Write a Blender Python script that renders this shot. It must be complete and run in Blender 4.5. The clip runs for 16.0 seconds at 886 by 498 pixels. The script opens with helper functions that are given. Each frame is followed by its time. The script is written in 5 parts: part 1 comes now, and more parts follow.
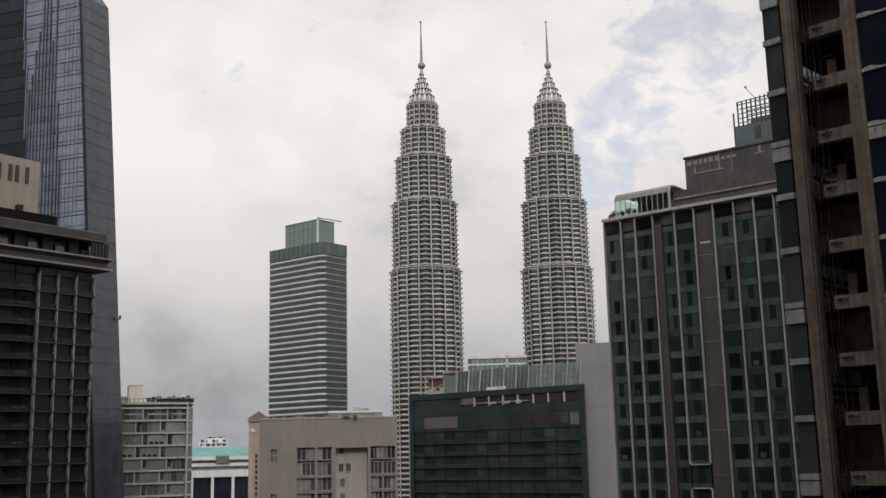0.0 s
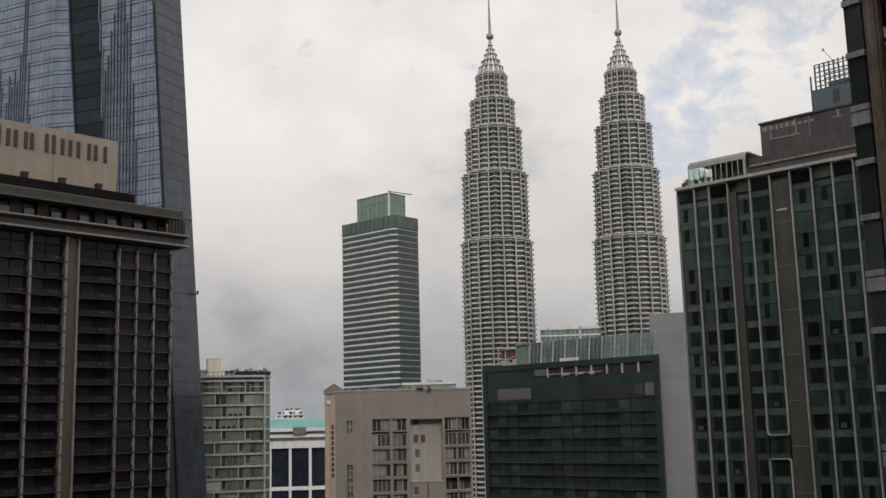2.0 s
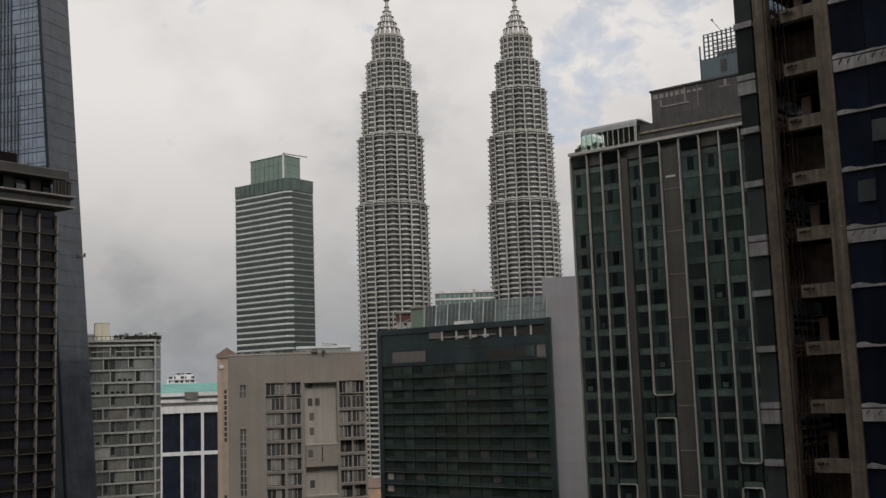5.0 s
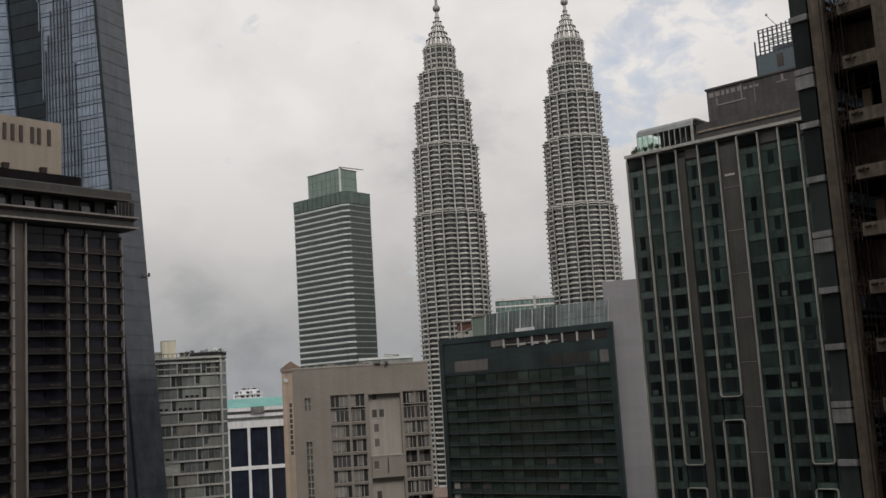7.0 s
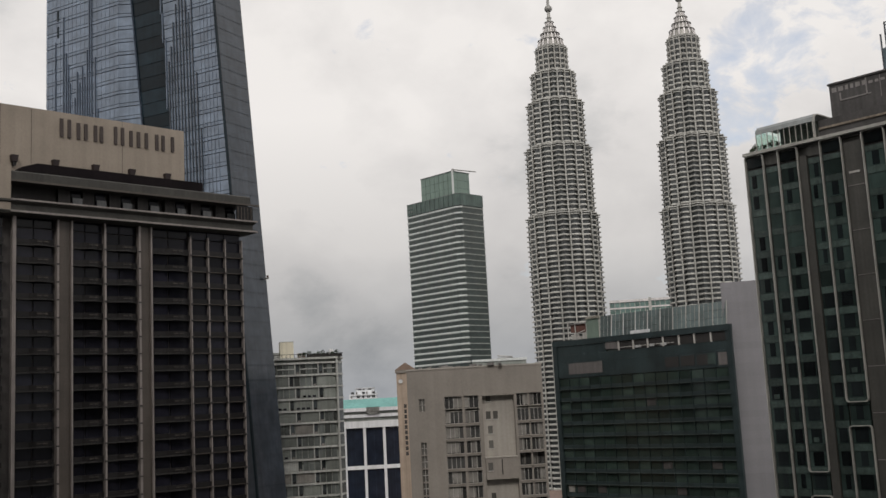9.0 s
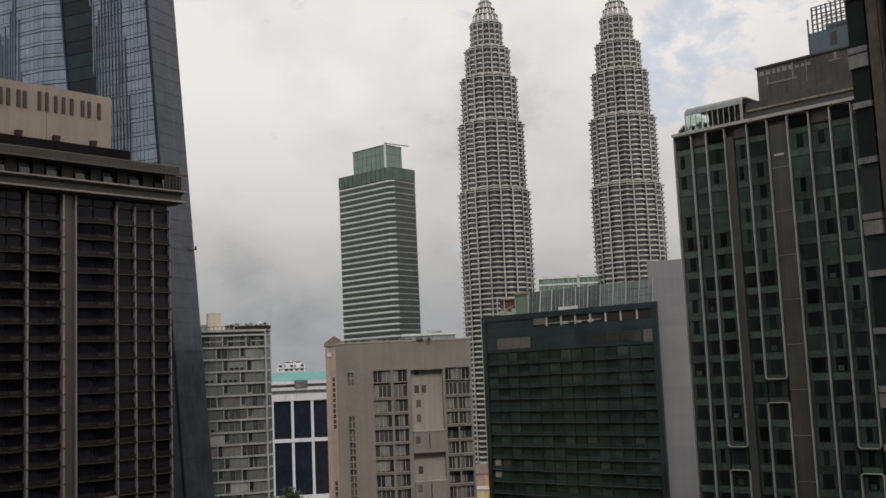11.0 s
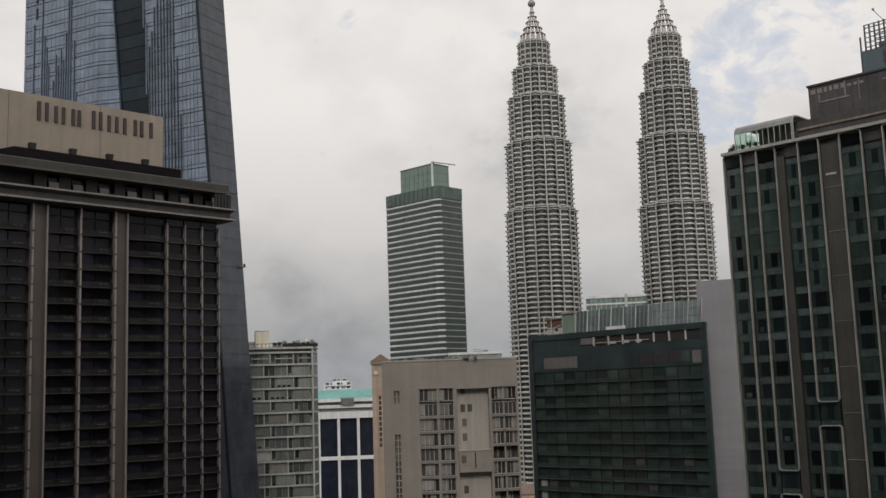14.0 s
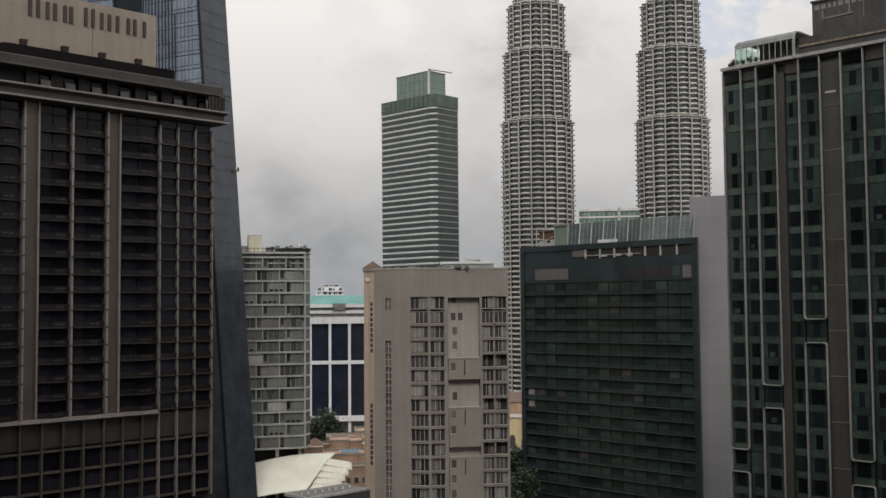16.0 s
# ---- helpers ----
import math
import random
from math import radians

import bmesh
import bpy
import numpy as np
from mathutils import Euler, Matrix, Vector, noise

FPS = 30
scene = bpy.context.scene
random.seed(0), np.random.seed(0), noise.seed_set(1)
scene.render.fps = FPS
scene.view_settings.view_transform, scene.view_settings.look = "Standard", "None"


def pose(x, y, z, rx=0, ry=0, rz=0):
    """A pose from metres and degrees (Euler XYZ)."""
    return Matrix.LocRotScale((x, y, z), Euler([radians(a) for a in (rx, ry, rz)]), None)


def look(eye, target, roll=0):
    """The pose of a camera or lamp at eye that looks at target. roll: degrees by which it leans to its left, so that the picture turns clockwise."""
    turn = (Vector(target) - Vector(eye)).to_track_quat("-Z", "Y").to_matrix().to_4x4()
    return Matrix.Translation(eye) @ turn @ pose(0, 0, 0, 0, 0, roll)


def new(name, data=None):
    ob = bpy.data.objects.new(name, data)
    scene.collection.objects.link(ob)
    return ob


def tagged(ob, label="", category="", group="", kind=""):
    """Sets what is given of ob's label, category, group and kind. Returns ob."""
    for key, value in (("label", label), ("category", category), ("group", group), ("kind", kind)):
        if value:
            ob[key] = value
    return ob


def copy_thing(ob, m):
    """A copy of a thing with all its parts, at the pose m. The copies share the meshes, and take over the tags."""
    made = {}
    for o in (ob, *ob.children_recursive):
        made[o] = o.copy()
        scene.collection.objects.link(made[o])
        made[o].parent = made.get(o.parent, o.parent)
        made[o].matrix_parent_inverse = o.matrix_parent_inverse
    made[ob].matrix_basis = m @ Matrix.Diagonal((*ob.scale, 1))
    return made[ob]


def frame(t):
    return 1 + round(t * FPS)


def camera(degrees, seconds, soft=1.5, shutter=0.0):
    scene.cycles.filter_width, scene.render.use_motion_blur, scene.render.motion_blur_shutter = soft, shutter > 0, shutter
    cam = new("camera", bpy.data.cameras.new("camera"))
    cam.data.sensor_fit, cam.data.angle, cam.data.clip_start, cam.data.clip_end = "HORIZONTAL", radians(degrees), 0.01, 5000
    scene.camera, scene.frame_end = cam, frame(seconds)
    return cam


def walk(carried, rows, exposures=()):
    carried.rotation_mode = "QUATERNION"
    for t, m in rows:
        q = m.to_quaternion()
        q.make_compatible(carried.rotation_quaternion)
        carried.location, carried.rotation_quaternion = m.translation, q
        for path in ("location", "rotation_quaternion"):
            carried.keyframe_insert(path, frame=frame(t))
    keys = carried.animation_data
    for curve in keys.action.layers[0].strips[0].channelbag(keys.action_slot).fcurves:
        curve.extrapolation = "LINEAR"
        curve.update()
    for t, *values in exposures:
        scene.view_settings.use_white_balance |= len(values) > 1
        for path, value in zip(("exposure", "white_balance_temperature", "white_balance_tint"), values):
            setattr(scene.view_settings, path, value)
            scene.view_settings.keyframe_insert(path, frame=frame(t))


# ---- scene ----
# The camera: held at a high window, it only turns. Seconds, yaw, pitch, roll.
EYE = (0.0, 0.0, 50.0)
cam = camera(45.44, 16.0)
TURNS = [
    (0.0, 0.17, 10.99, 1.31),
    (0.5, 0.64, 10.42, 0.56),
    (1.0, 2.74, 10.14, 0.94),
    (1.5, 4.43, 10.01, 1.40),
    (2.0, 4.11, 9.57, 1.44),
    (2.5, 2.73, 9.60, 2.12),
    (3.0, 1.07, 9.13, 1.55),
    (3.5, -0.46, 8.02, 0.49),
    (3.7, -0.85, 7.63, 0.56),
    (5.8, -0.69, 7.43, 3.05),
    (6.0, 0.18, 7.84, 3.20),
    (6.5, 1.48, 8.33, 3.75),
    (7.0, 1.87, 8.05, 3.54),
    (7.5, 4.25, 7.99, 3.05),
    (8.0, 6.77, 8.77, 2.96),
    (8.5, 7.74, 9.12, 2.93),
    (9.0, 7.97, 8.49, 2.97),
    (9.5, 6.96, 7.69, 2.93),
    (9.7, 6.23, 7.50, 2.95),
    (11.8, 2.75, 6.85, 2.15),
    (12.0, 1.99, 7.14, 2.10),
    (12.5, -1.58, 7.51, 1.88),
    (13.0, -3.43, 7.94, 1.87),
    (13.5, 0.86, 8.36, 1.98),
    (14.0, 6.61, 8.03, 1.90),
    (14.5, 8.38, 6.08, 1.94),
    (15.0, 8.06, 3.66, 2.45),
    (15.5, 7.34, 2.78, 2.08),
    (16.0, 6.12, 3.10, 0.49),
]
walk(cam, [(t, pose(*EYE, 90 + pitch, roll, yaw)) for t, yaw, pitch, roll in TURNS],
     exposures=[(0, 0.08, 6500, 11), (0.5, -0.05, 6500, 11), (1, -0.1, 6500, 11), (2, 0.0, 6500, 11), (3, -0.1, 6500, 11), (3.7, -0.2, 6500, 11), (6, -0.1, 6500, 11), (7.5, -0.11, 6500, 11), (8.5, 0.04, 6500, 11), (9.5, -0.04, 6500, 11), (12, -0.05, 6500, 11), (13.2, -0.07, 6500, 11), (14, -0.05, 6500, 11), (14.5, 0.03, 6500, 11), (15, -0.04, 6500, 11), (16, 0.05, 6500, 11)])

# ---- world, sun ----
def sky_world():
    world = bpy.data.worlds.new("sky")
    scene.world = world
    world.use_nodes = True
    nt = world.node_tree
    nt.nodes.clear()
    N, L = nt.nodes.new, nt.links.new
    out, back = N("ShaderNodeOutputWorld"), N("ShaderNodeBackground")
    sky = N("ShaderNodeTexSky")
    sky.sky_type, sky.sun_disc = "NISHITA", False
    sky.sun_elevation, sky.sun_rotation = radians(42), radians(172)
    gain = N("ShaderNodeMix")
    gain.data_type, gain.blend_type = "RGBA", "MULTIPLY"
    gain.inputs[0].default_value = 1.0
    L(sky.outputs[0], gain.inputs[6])
    gain.inputs[7].default_value = (0.135, 0.135, 0.135, 1)
    geo = N("ShaderNodeTexCoord")
    mp = N("ShaderNodeMapping")
    mp.inputs["Scale"].default_value = (1, 1, 1.45)
    mp.inputs["Location"].default_value = (0.31, 0.0, 0.07)
    L(geo.outputs["Generated"], mp.inputs[0])

    def noise_node(scale, detail, rough, distortion=0.0):
        n = N("ShaderNodeTexNoise")
        n.inputs["Scale"].default_value, n.inputs["Detail"].default_value = scale, detail
        n.inputs["Roughness"].default_value, n.inputs["Distortion"].default_value = rough, distortion
        L(mp.outputs[0], n.inputs["Vector"])
        return n

    def ramp(source, stops):
        r = N("ShaderNodeValToRGB")
        while len(r.color_ramp.elements) < len(stops):
            r.color_ramp.elements.new(0.5)
        for e, (p, c) in zip(r.color_ramp.elements, stops):
            e.position, e.color = p, (*c, 1)
        L(source, r.inputs[0])
        return r

    big, fine = noise_node(3.4, 4, 0.5, 0.0), noise_node(8.5, 9, 0.6, 0.15)
    mixn = N("ShaderNodeMath")
    mixn.operation = "MULTIPLY_ADD"
    L(fine.outputs[0], mixn.inputs[0])
    mixn.inputs[1].default_value = 0.55
    L(big.outputs[0], mixn.inputs[2])
    # grey undersides to bright, slightly warm tops
    cloud = ramp(mixn.outputs[0], [(0.60, (0.57, 0.57, 0.57)), (0.68, (0.70, 0.69, 0.675)), (0.755, (0.835, 0.81, 0.785)), (0.92, (0.95, 0.92, 0.885))])
    # darker, bluer cloud base towards the horizon
    sep = N("ShaderNodeSeparateXYZ")
    L(geo.outputs["Generated"], sep.inputs[0])
    low = ramp(sep.outputs[2], [(0.0, (0.43, 0.465, 0.51)), (0.07, (0.515, 0.535, 0.555)), (0.15, (0.75, 0.755, 0.76)), (0.27, (0.985, 0.985, 0.985)), (0.6, (1.0, 1.0, 1.0))])
    shade = N("ShaderNodeMix")
    shade.data_type, shade.blend_type = "RGBA", "MULTIPLY"
    shade.inputs[0].default_value = 1.0
    L(cloud.outputs[0], shade.inputs[6])
    L(low.outputs[0], shade.inputs[7])
    # gaps in the cloud that show the blue sky
    gaps = noise_node(19.0, 9, 0.6, 0.3)

    def towards(az, el, inner, outer):
        """1 near that bearing and height in the sky, falling to 0 outside."""
        d = N("ShaderNodeVectorMath")
        d.operation = "DOT_PRODUCT"
        L(geo.outputs["Generated"], d.inputs[0])
        a, e = radians(az), radians(el)
        d.inputs[1].default_value = (math.sin(a) * math.cos(e), math.cos(a) * math.cos(e), math.sin(e))
        r = N("ShaderNodeMapRange")
        r.interpolation_type = "SMOOTHSTEP"
        r.inputs[1].default_value, r.inputs[2].default_value = math.cos(radians(outer)), math.cos(radians(inner))
        L(d.outputs["Value"], r.inputs[0])
        return r.outputs[0]

    window = N("ShaderNodeMath")
    window.operation = "ADD"
    window.use_clamp = True
    L(towards(13.6, 22.0, 0, 6), window.inputs[0])
    L(towards(9.4, 15.6, 0, 4.6), window.inputs[1])
    thin = N("ShaderNodeMath")
    thin.operation = "MULTIPLY_ADD"
    L(window.outputs[0], thin.inputs[0])
    thin.inputs[1].default_value = 0.245
    L(gaps.outputs[0], thin.inputs[2])
    gap = ramp(thin.outputs[0], [(0.645, (0, 0, 0)), (0.74, (0.30, 0.30, 0.30)), (0.88, (0.52, 0.52, 0.52))])
    # thin bright cloud on one side, a greyer bank on the other
    glow = N("ShaderNodeMath")
    glow.operation = "MULTIPLY_ADD"
    L(towards(-15, 19, 2, 17), glow.inputs[0])
    glow.inputs[1].default_value = 0.10
    L(mixn.outputs[0], glow.inputs[2])
    veil = N("ShaderNodeMath")
    veil.operation = "MULTIPLY_ADD"
    L(towards(11, 20, 2, 11), veil.inputs[0])
    veil.inputs[1].default_value = -0.04
    L(glow.outputs[0], veil.inputs[2])
    L(veil.outputs[0], cloud.inputs[0])
    final = N("ShaderNodeMix")
    final.data_type = "RGBA"
    L(gap.outputs[0], final.inputs[0])
    L(shade.outputs[2], final.inputs[6])
    L(gain.outputs[2], final.inputs[7])
    # the sky is brighter all round the side where the sun stands behind the cloud
    lift = N("ShaderNodeMath")
    lift.operation = "MULTIPLY_ADD"
    L(towards(172, 42, 0, 110), lift.inputs[0])
    lift.inputs[1].default_value, lift.inputs[2].default_value = 0.5, 0.92
    L(lift.outputs[0], back.inputs[1])
    L(final.outputs[2], back.inputs[0])
    L(back.outputs[0], out.inputs[0])


sky_world()
sun = new("sun", bpy.data.lights.new("sun", "SUN"))
sun.data.energy, sun.data.angle, sun.data.color = 0.9, radians(12), (1.0, 0.95, 0.88)
sun.matrix_world = look((56, -398, 362), (0, 0, 0))


# ---- materials ----
def surface(name, col, rough=0.7, metal=0.0, var=0.14, size=6.0, streak=0.12, bump=0.15, per_piece=0.0, grain=0.4, spec=0.5):
    """Stains at a large scale, streaks down the wall, fine grain; per_piece shifts each piece a little."""
    m = bpy.data.materials.new(name)
    m.use_nodes = True
    nt = m.node_tree
    N, L = nt.nodes.new, nt.links.new
    bsdf = nt.nodes["Principled BSDF"]
    bsdf.inputs["Roughness"].default_value, bsdf.inputs["Metallic"].default_value = rough, metal
    bsdf.inputs["Specular IOR Level"].default_value = spec
    pos = N("ShaderNodeNewGeometry").outputs["Position"]

    def noise_at(scale, detail=4.0):
        mp, n = N("ShaderNodeMapping"), N("ShaderNodeTexNoise")
        mp.inputs["Scale"].default_value = scale
        L(pos, mp.inputs[0])
        L(mp.outputs[0], n.inputs["Vector"])
        n.inputs["Scale"].default_value, n.inputs["Detail"].default_value = 1.0, detail
        return n.outputs[0]

    def remap(source, amount):
        r = N("ShaderNodeMapRange")
        r.inputs[1].default_value, r.inputs[2].default_value = 0.3, 0.7
        r.inputs[3].default_value, r.inputs[4].default_value = 1 - amount, 1 + amount
        L(source, r.inputs[0])
        return r.outputs[0]

    def times(a, b):
        r = N("ShaderNodeMath")
        r.operation = "MULTIPLY"
        L(a, r.inputs[0]), L(b, r.inputs[1])
        return r.outputs[0]

    k = 1.0 / size
    tone = times(remap(noise_at((k, k, k)), var), remap(noise_at((2.2 * k * 3, 2.2 * k * 3, 0.12 * k)), streak))
    fine = noise_at((1 / grain, 1 / grain, 1 / grain), 3.0)
    tone = times(tone, remap(fine, var * 0.5))
    if per_piece:
        info = N("ShaderNodeObjectInfo")
        r = N("ShaderNodeMapRange")
        r.inputs[3].default_value, r.inputs[4].default_value = 1 - per_piece, 1 + per_piece
        L(info.outputs["Random"], r.inputs[0])
        tone = times(tone, r.outputs[0])
    mix = N("ShaderNodeMix")
    mix.data_type, mix.blend_type = "RGBA", "MULTIPLY"
    mix.inputs[0].default_value = 1.0
    mix.inputs[6].default_value = (*col, 1)
    L(tone, mix.inputs[7])
    L(mix.outputs[2], bsdf.inputs["Base Color"])
    if bump:
        b = N("ShaderNodeBump")
        b.inputs["Strength"].default_value, b.inputs["Distance"].default_value = bump, 0.05
        L(fine, b.inputs["Height"])
        L(b.outputs[0], bsdf.inputs["Normal"])
    return m


def glazing(name, col, rough=0.06, per_piece=0.5, wobble=0.02, spec=0.5):
    """Dark coated glass whose panes differ a little in tint and lie slightly uneven."""
    m = surface(name, col, rough, 0, 0.18, 5.0, 0.1, wobble, per_piece, 2.5, spec)
    return m


STEEL = surface("stainless_steel", (0.40, 0.393, 0.367), 0.45, 0.2, 0.14, 12, 0.12, 0.0, 0.08, 1.5)
STEEL_PALE = surface("pale_steel", (0.66, 0.63, 0.62), 0.45, 0.25, 0.12, 6, 0.15, 0.0)
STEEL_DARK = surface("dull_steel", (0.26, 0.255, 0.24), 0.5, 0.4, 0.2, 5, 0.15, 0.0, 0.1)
# the towers' steel a tone darker, with shade in its colour
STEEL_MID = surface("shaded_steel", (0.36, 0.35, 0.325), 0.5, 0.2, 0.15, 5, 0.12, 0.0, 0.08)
STRIP_GLASS = glazing("smoky_strip_glass", (0.056, 0.064, 0.068), 0.06, 0.6, 0.12)
TOWER_GLASS = glazing("grey_tower_glass", (0.042, 0.046, 0.046), 0.2, 0.0)
BRIDGE_GLASS = glazing("bridge_glass", (0.12, 0.19, 0.17), 0.15, 0.2)
WHITE_BAND = surface("white_spandrel", (0.52, 0.54, 0.53), 0.55, 0, 0.1, 10, 0.12, 0.1, 0.05)
MID_GLASS = glazing("grey_green_glass", (0.030, 0.041, 0.037), 0.12, 0.0)
BAND_GREY = surface("grey_spandrel", (0.11, 0.13, 0.12), 0.6, 0, 0.15, 8, 0.12, 0.1, 0.1)
CROWN_GLASS = surface("crown_parapet_glass", (0.055, 0.085, 0.074), 0.2, 0, 0.3, 6, 0.2, 0.05)
MID_CROWN = surface("green_crown_glass", (0.145, 0.205, 0.172), 0.25, 0, 0.08, 6, 0.12, 0.0, 0.08)
BLUE_GLASS = glazing("blue_grey_glass", (0.128, 0.163, 0.216), 0.10, 0.11, 0.06)
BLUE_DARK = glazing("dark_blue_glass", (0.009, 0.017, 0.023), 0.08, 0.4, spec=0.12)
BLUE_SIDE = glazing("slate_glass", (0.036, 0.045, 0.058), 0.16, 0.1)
BLUE_LINE = surface("slate_mullion", (0.085, 0.105, 0.14), 0.5, 0.2, 0.1, 8)
BRONZE = surface("bronze_cladding", (0.055, 0.045, 0.0375), 0.55, 0.1, 0.18, 5, 0.2, 0.1, 0.06)
PARAPET_GREY = surface("olive_grey_parapet", (0.035, 0.0335, 0.0295), 0.75, 0, 0.22, 3, 0.15, 0.15)
SMOKE_PANEL = surface("grey_glass_panel", (0.085, 0.088, 0.09), 0.2, 0, 0.2, 3)
MAROON = surface("maroon_lamp_housing", (0.018, 0.010, 0.010), 0.5)
BRONZE_PALE = surface("pale_bronze_edge", (0.19, 0.167, 0.157), 0.55, 0.0, 0.15, 4, 0.2, 0.1)
BROWN_DARK = surface("dark_brown_concrete", (0.0185, 0.0165, 0.0155), 0.7, 0, 0.25, 4, 0.25, 0.2)
BALCONY = surface("dark_balcony_panel", (0.0125, 0.0115, 0.0115), 0.4, 0, 0.25, 3, 0.15, 0.05, 0.25, spec=0.2)
HOTEL_GLASS = glazing("hotel_glass", (0.0115, 0.0115, 0.0165), 0.07, 0.6, 0.02, 0.15)
CREAM = surface("cream_render", (0.255, 0.217, 0.178), 0.85, 0, 0.1, 8, 0.08, 0.15)
LETTER = surface("dark_letter_metal", (0.042, 0.031, 0.028), 0.5, 0.3, 0.1, 2, 0.05, 0.0)
BEIGE = surface("beige_render", (0.25, 0.226, 0.20), 0.9, 0, 0.10, 7, 0.05, 0.2)
BEIGE_PALE = surface("pale_beige_render", (0.35, 0.325, 0.29), 0.9, 0, 0.1, 6, 0.08, 0.2)
OCHRE = surface("ochre_render", (0.41, 0.325, 0.255), 0.9, 0, 0.12, 6, 0.18, 0.2)
FLAT_GLASS = glazing("flat_window_glass", (0.055, 0.055, 0.054), 0.12, 0.6)
DULL_WINDOW = glazing("dull_window", (0.12, 0.115, 0.105), 0.2, 0.3)
CREAM_PALE = surface("pale_cream_render", (0.74, 0.69, 0.55), 0.85, 0, 0.08, 5, 0.1, 0.15)
CURTAIN = surface("grey_curtain", (0.20, 0.19, 0.175), 0.9, 0, 0.2, 2, 0.1, 0.1, 0.35)
FRAME_PALE = surface("pale_window_frame", (0.40, 0.385, 0.36), 0.6, 0, 0.1, 3)
GREEN_GLASS = glazing("dark_green_glass", (0.027, 0.041, 0.034), 0.10, 0.5, 0.03, 0.35)
GREEN_LEDGE = surface("green_ledge", (0.060, 0.078, 0.072), 0.4, 0.1, 0.2, 6, 0.15, 0.05)
GREEN_BLUE = surface("blue_green_panel", (0.024, 0.036, 0.038), 0.3, 0.1, 0.3, 5, 0.15, 0.05, 0.15)
DULL_PANEL = surface("dull_pinkish_panel", (0.105, 0.096, 0.093), 0.6, 0, 0.15, 4)
PINK_GREY = surface("pinkish_grey_panel", (0.20, 0.185, 0.18), 0.6, 0, 0.1, 4)
SCREEN_GLASS = glazing("roof_screen_glass", (0.10, 0.13, 0.13), 0.3, 0.35)
GREY_WALL = surface("light_grey_cladding", (0.215, 0.21, 0.223), 0.75, 0, 0.06, 10, 0.05, 0.05, 0.04)
OFFICE_GLASS = glazing("green_office_glass", (0.031, 0.048, 0.044), 0.1, 0.5, 0.08)
OFFICE_WINDOW = glazing("dark_office_window", (0.0095, 0.0125, 0.0135), 0.07, 0.6, spec=0.3)
OFFICE_PANEL = surface("green_spandrel", (0.041, 0.060, 0.054), 0.25, 0, 0.35, 4, 0.15, 0.0, 0.3)
MULLION = surface("pale_mullion", (0.33, 0.325, 0.30), 0.5, 0.15, 0.12, 4, 0.15, 0.05)
BROWN_PANEL = surface("brown_panel", (0.042, 0.041, 0.036), 0.65, 0, 0.2, 4, 0.2, 0.1, 0.12)
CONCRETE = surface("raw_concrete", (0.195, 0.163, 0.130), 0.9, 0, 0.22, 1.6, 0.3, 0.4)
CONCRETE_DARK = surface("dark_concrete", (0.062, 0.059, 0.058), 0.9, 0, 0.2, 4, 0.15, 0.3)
NAVY_GLASS = glazing("navy_glass", (0.017, 0.024, 0.042), 0.07, 0.3, 0.05)
WHITE_STRIP = surface("white_strip", (0.40, 0.40, 0.41), 0.7, 0, 0.22, 1.2, 0.2, 0.2, 0.1)
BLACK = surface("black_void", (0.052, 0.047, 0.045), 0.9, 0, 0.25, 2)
RUST = surface("rusty_scaffold", (0.060, 0.034, 0.027), 0.7, 0.2, 0.3, 0.6)
TEAL = surface("teal_roof", (0.13, 0.30, 0.28), 0.6, 0, 0.12, 6, 0.1)
WHITE = surface("white_paint", (0.60, 0.60, 0.61), 0.7, 0, 0.08, 6, 0.12)
OFFICE_NAVY = glazing("navy_office_glass", (0.02, 0.026, 0.042), 0.09, 0.3)
APT_PANEL = surface("grey_blind_panel", (0.165, 0.178, 0.163), 0.45, 0, 0.15, 4, 0.15, 0.05, 0.32)
APT_SLAB = surface("pale_slab_edge", (0.40, 0.405, 0.385), 0.8, 0, 0.15, 4, 0.2)
APT_GLASS = glazing("pale_flat_glass", (0.11, 0.12, 0.115), 0.15, 0.6)
APT_WALL = surface("grey_green_wall", (0.23, 0.245, 0.225), 0.8, 0, 0.15, 4, 0.2)
MEMBRANE = surface("white_membrane", (0.95, 0.95, 0.82), 0.6, 0, 0.05, 5, 0.04, 0.05)
ROOF_GREY = surface("roof_felt", (0.16, 0.15, 0.145), 0.9, 0, 0.25, 2, 0.1, 0.3)
OCHRE_DULL = surface("olive_sheet_roof", (0.19, 0.18, 0.15), 0.7, 0, 0.2, 2)
TERRACOTTA = surface("terracotta_render", (0.40, 0.27, 0.19), 0.9, 0, 0.2, 3, 0.15)
POOL = surface("pool_water", (0.12, 0.36, 0.50), 0.1, 0, 0.15, 2, 0.0, 0.1)
BARK = surface("bark", (0.11, 0.08, 0.06), 0.9, 0, 0.25, 0.5)
LEAF = surface("leaves", (0.036, 0.056, 0.028), 0.6, 0, 0.5, 1.0, 0.1)
GROUND = surface("city_ground", (0.095, 0.095, 0.09), 0.9, 0, 0.35, 25, 0.0, 0.2)
HAZE_WALL = surface("far_white_wall", (0.74, 0.76, 0.78), 0.8, 0, 0.1, 6)


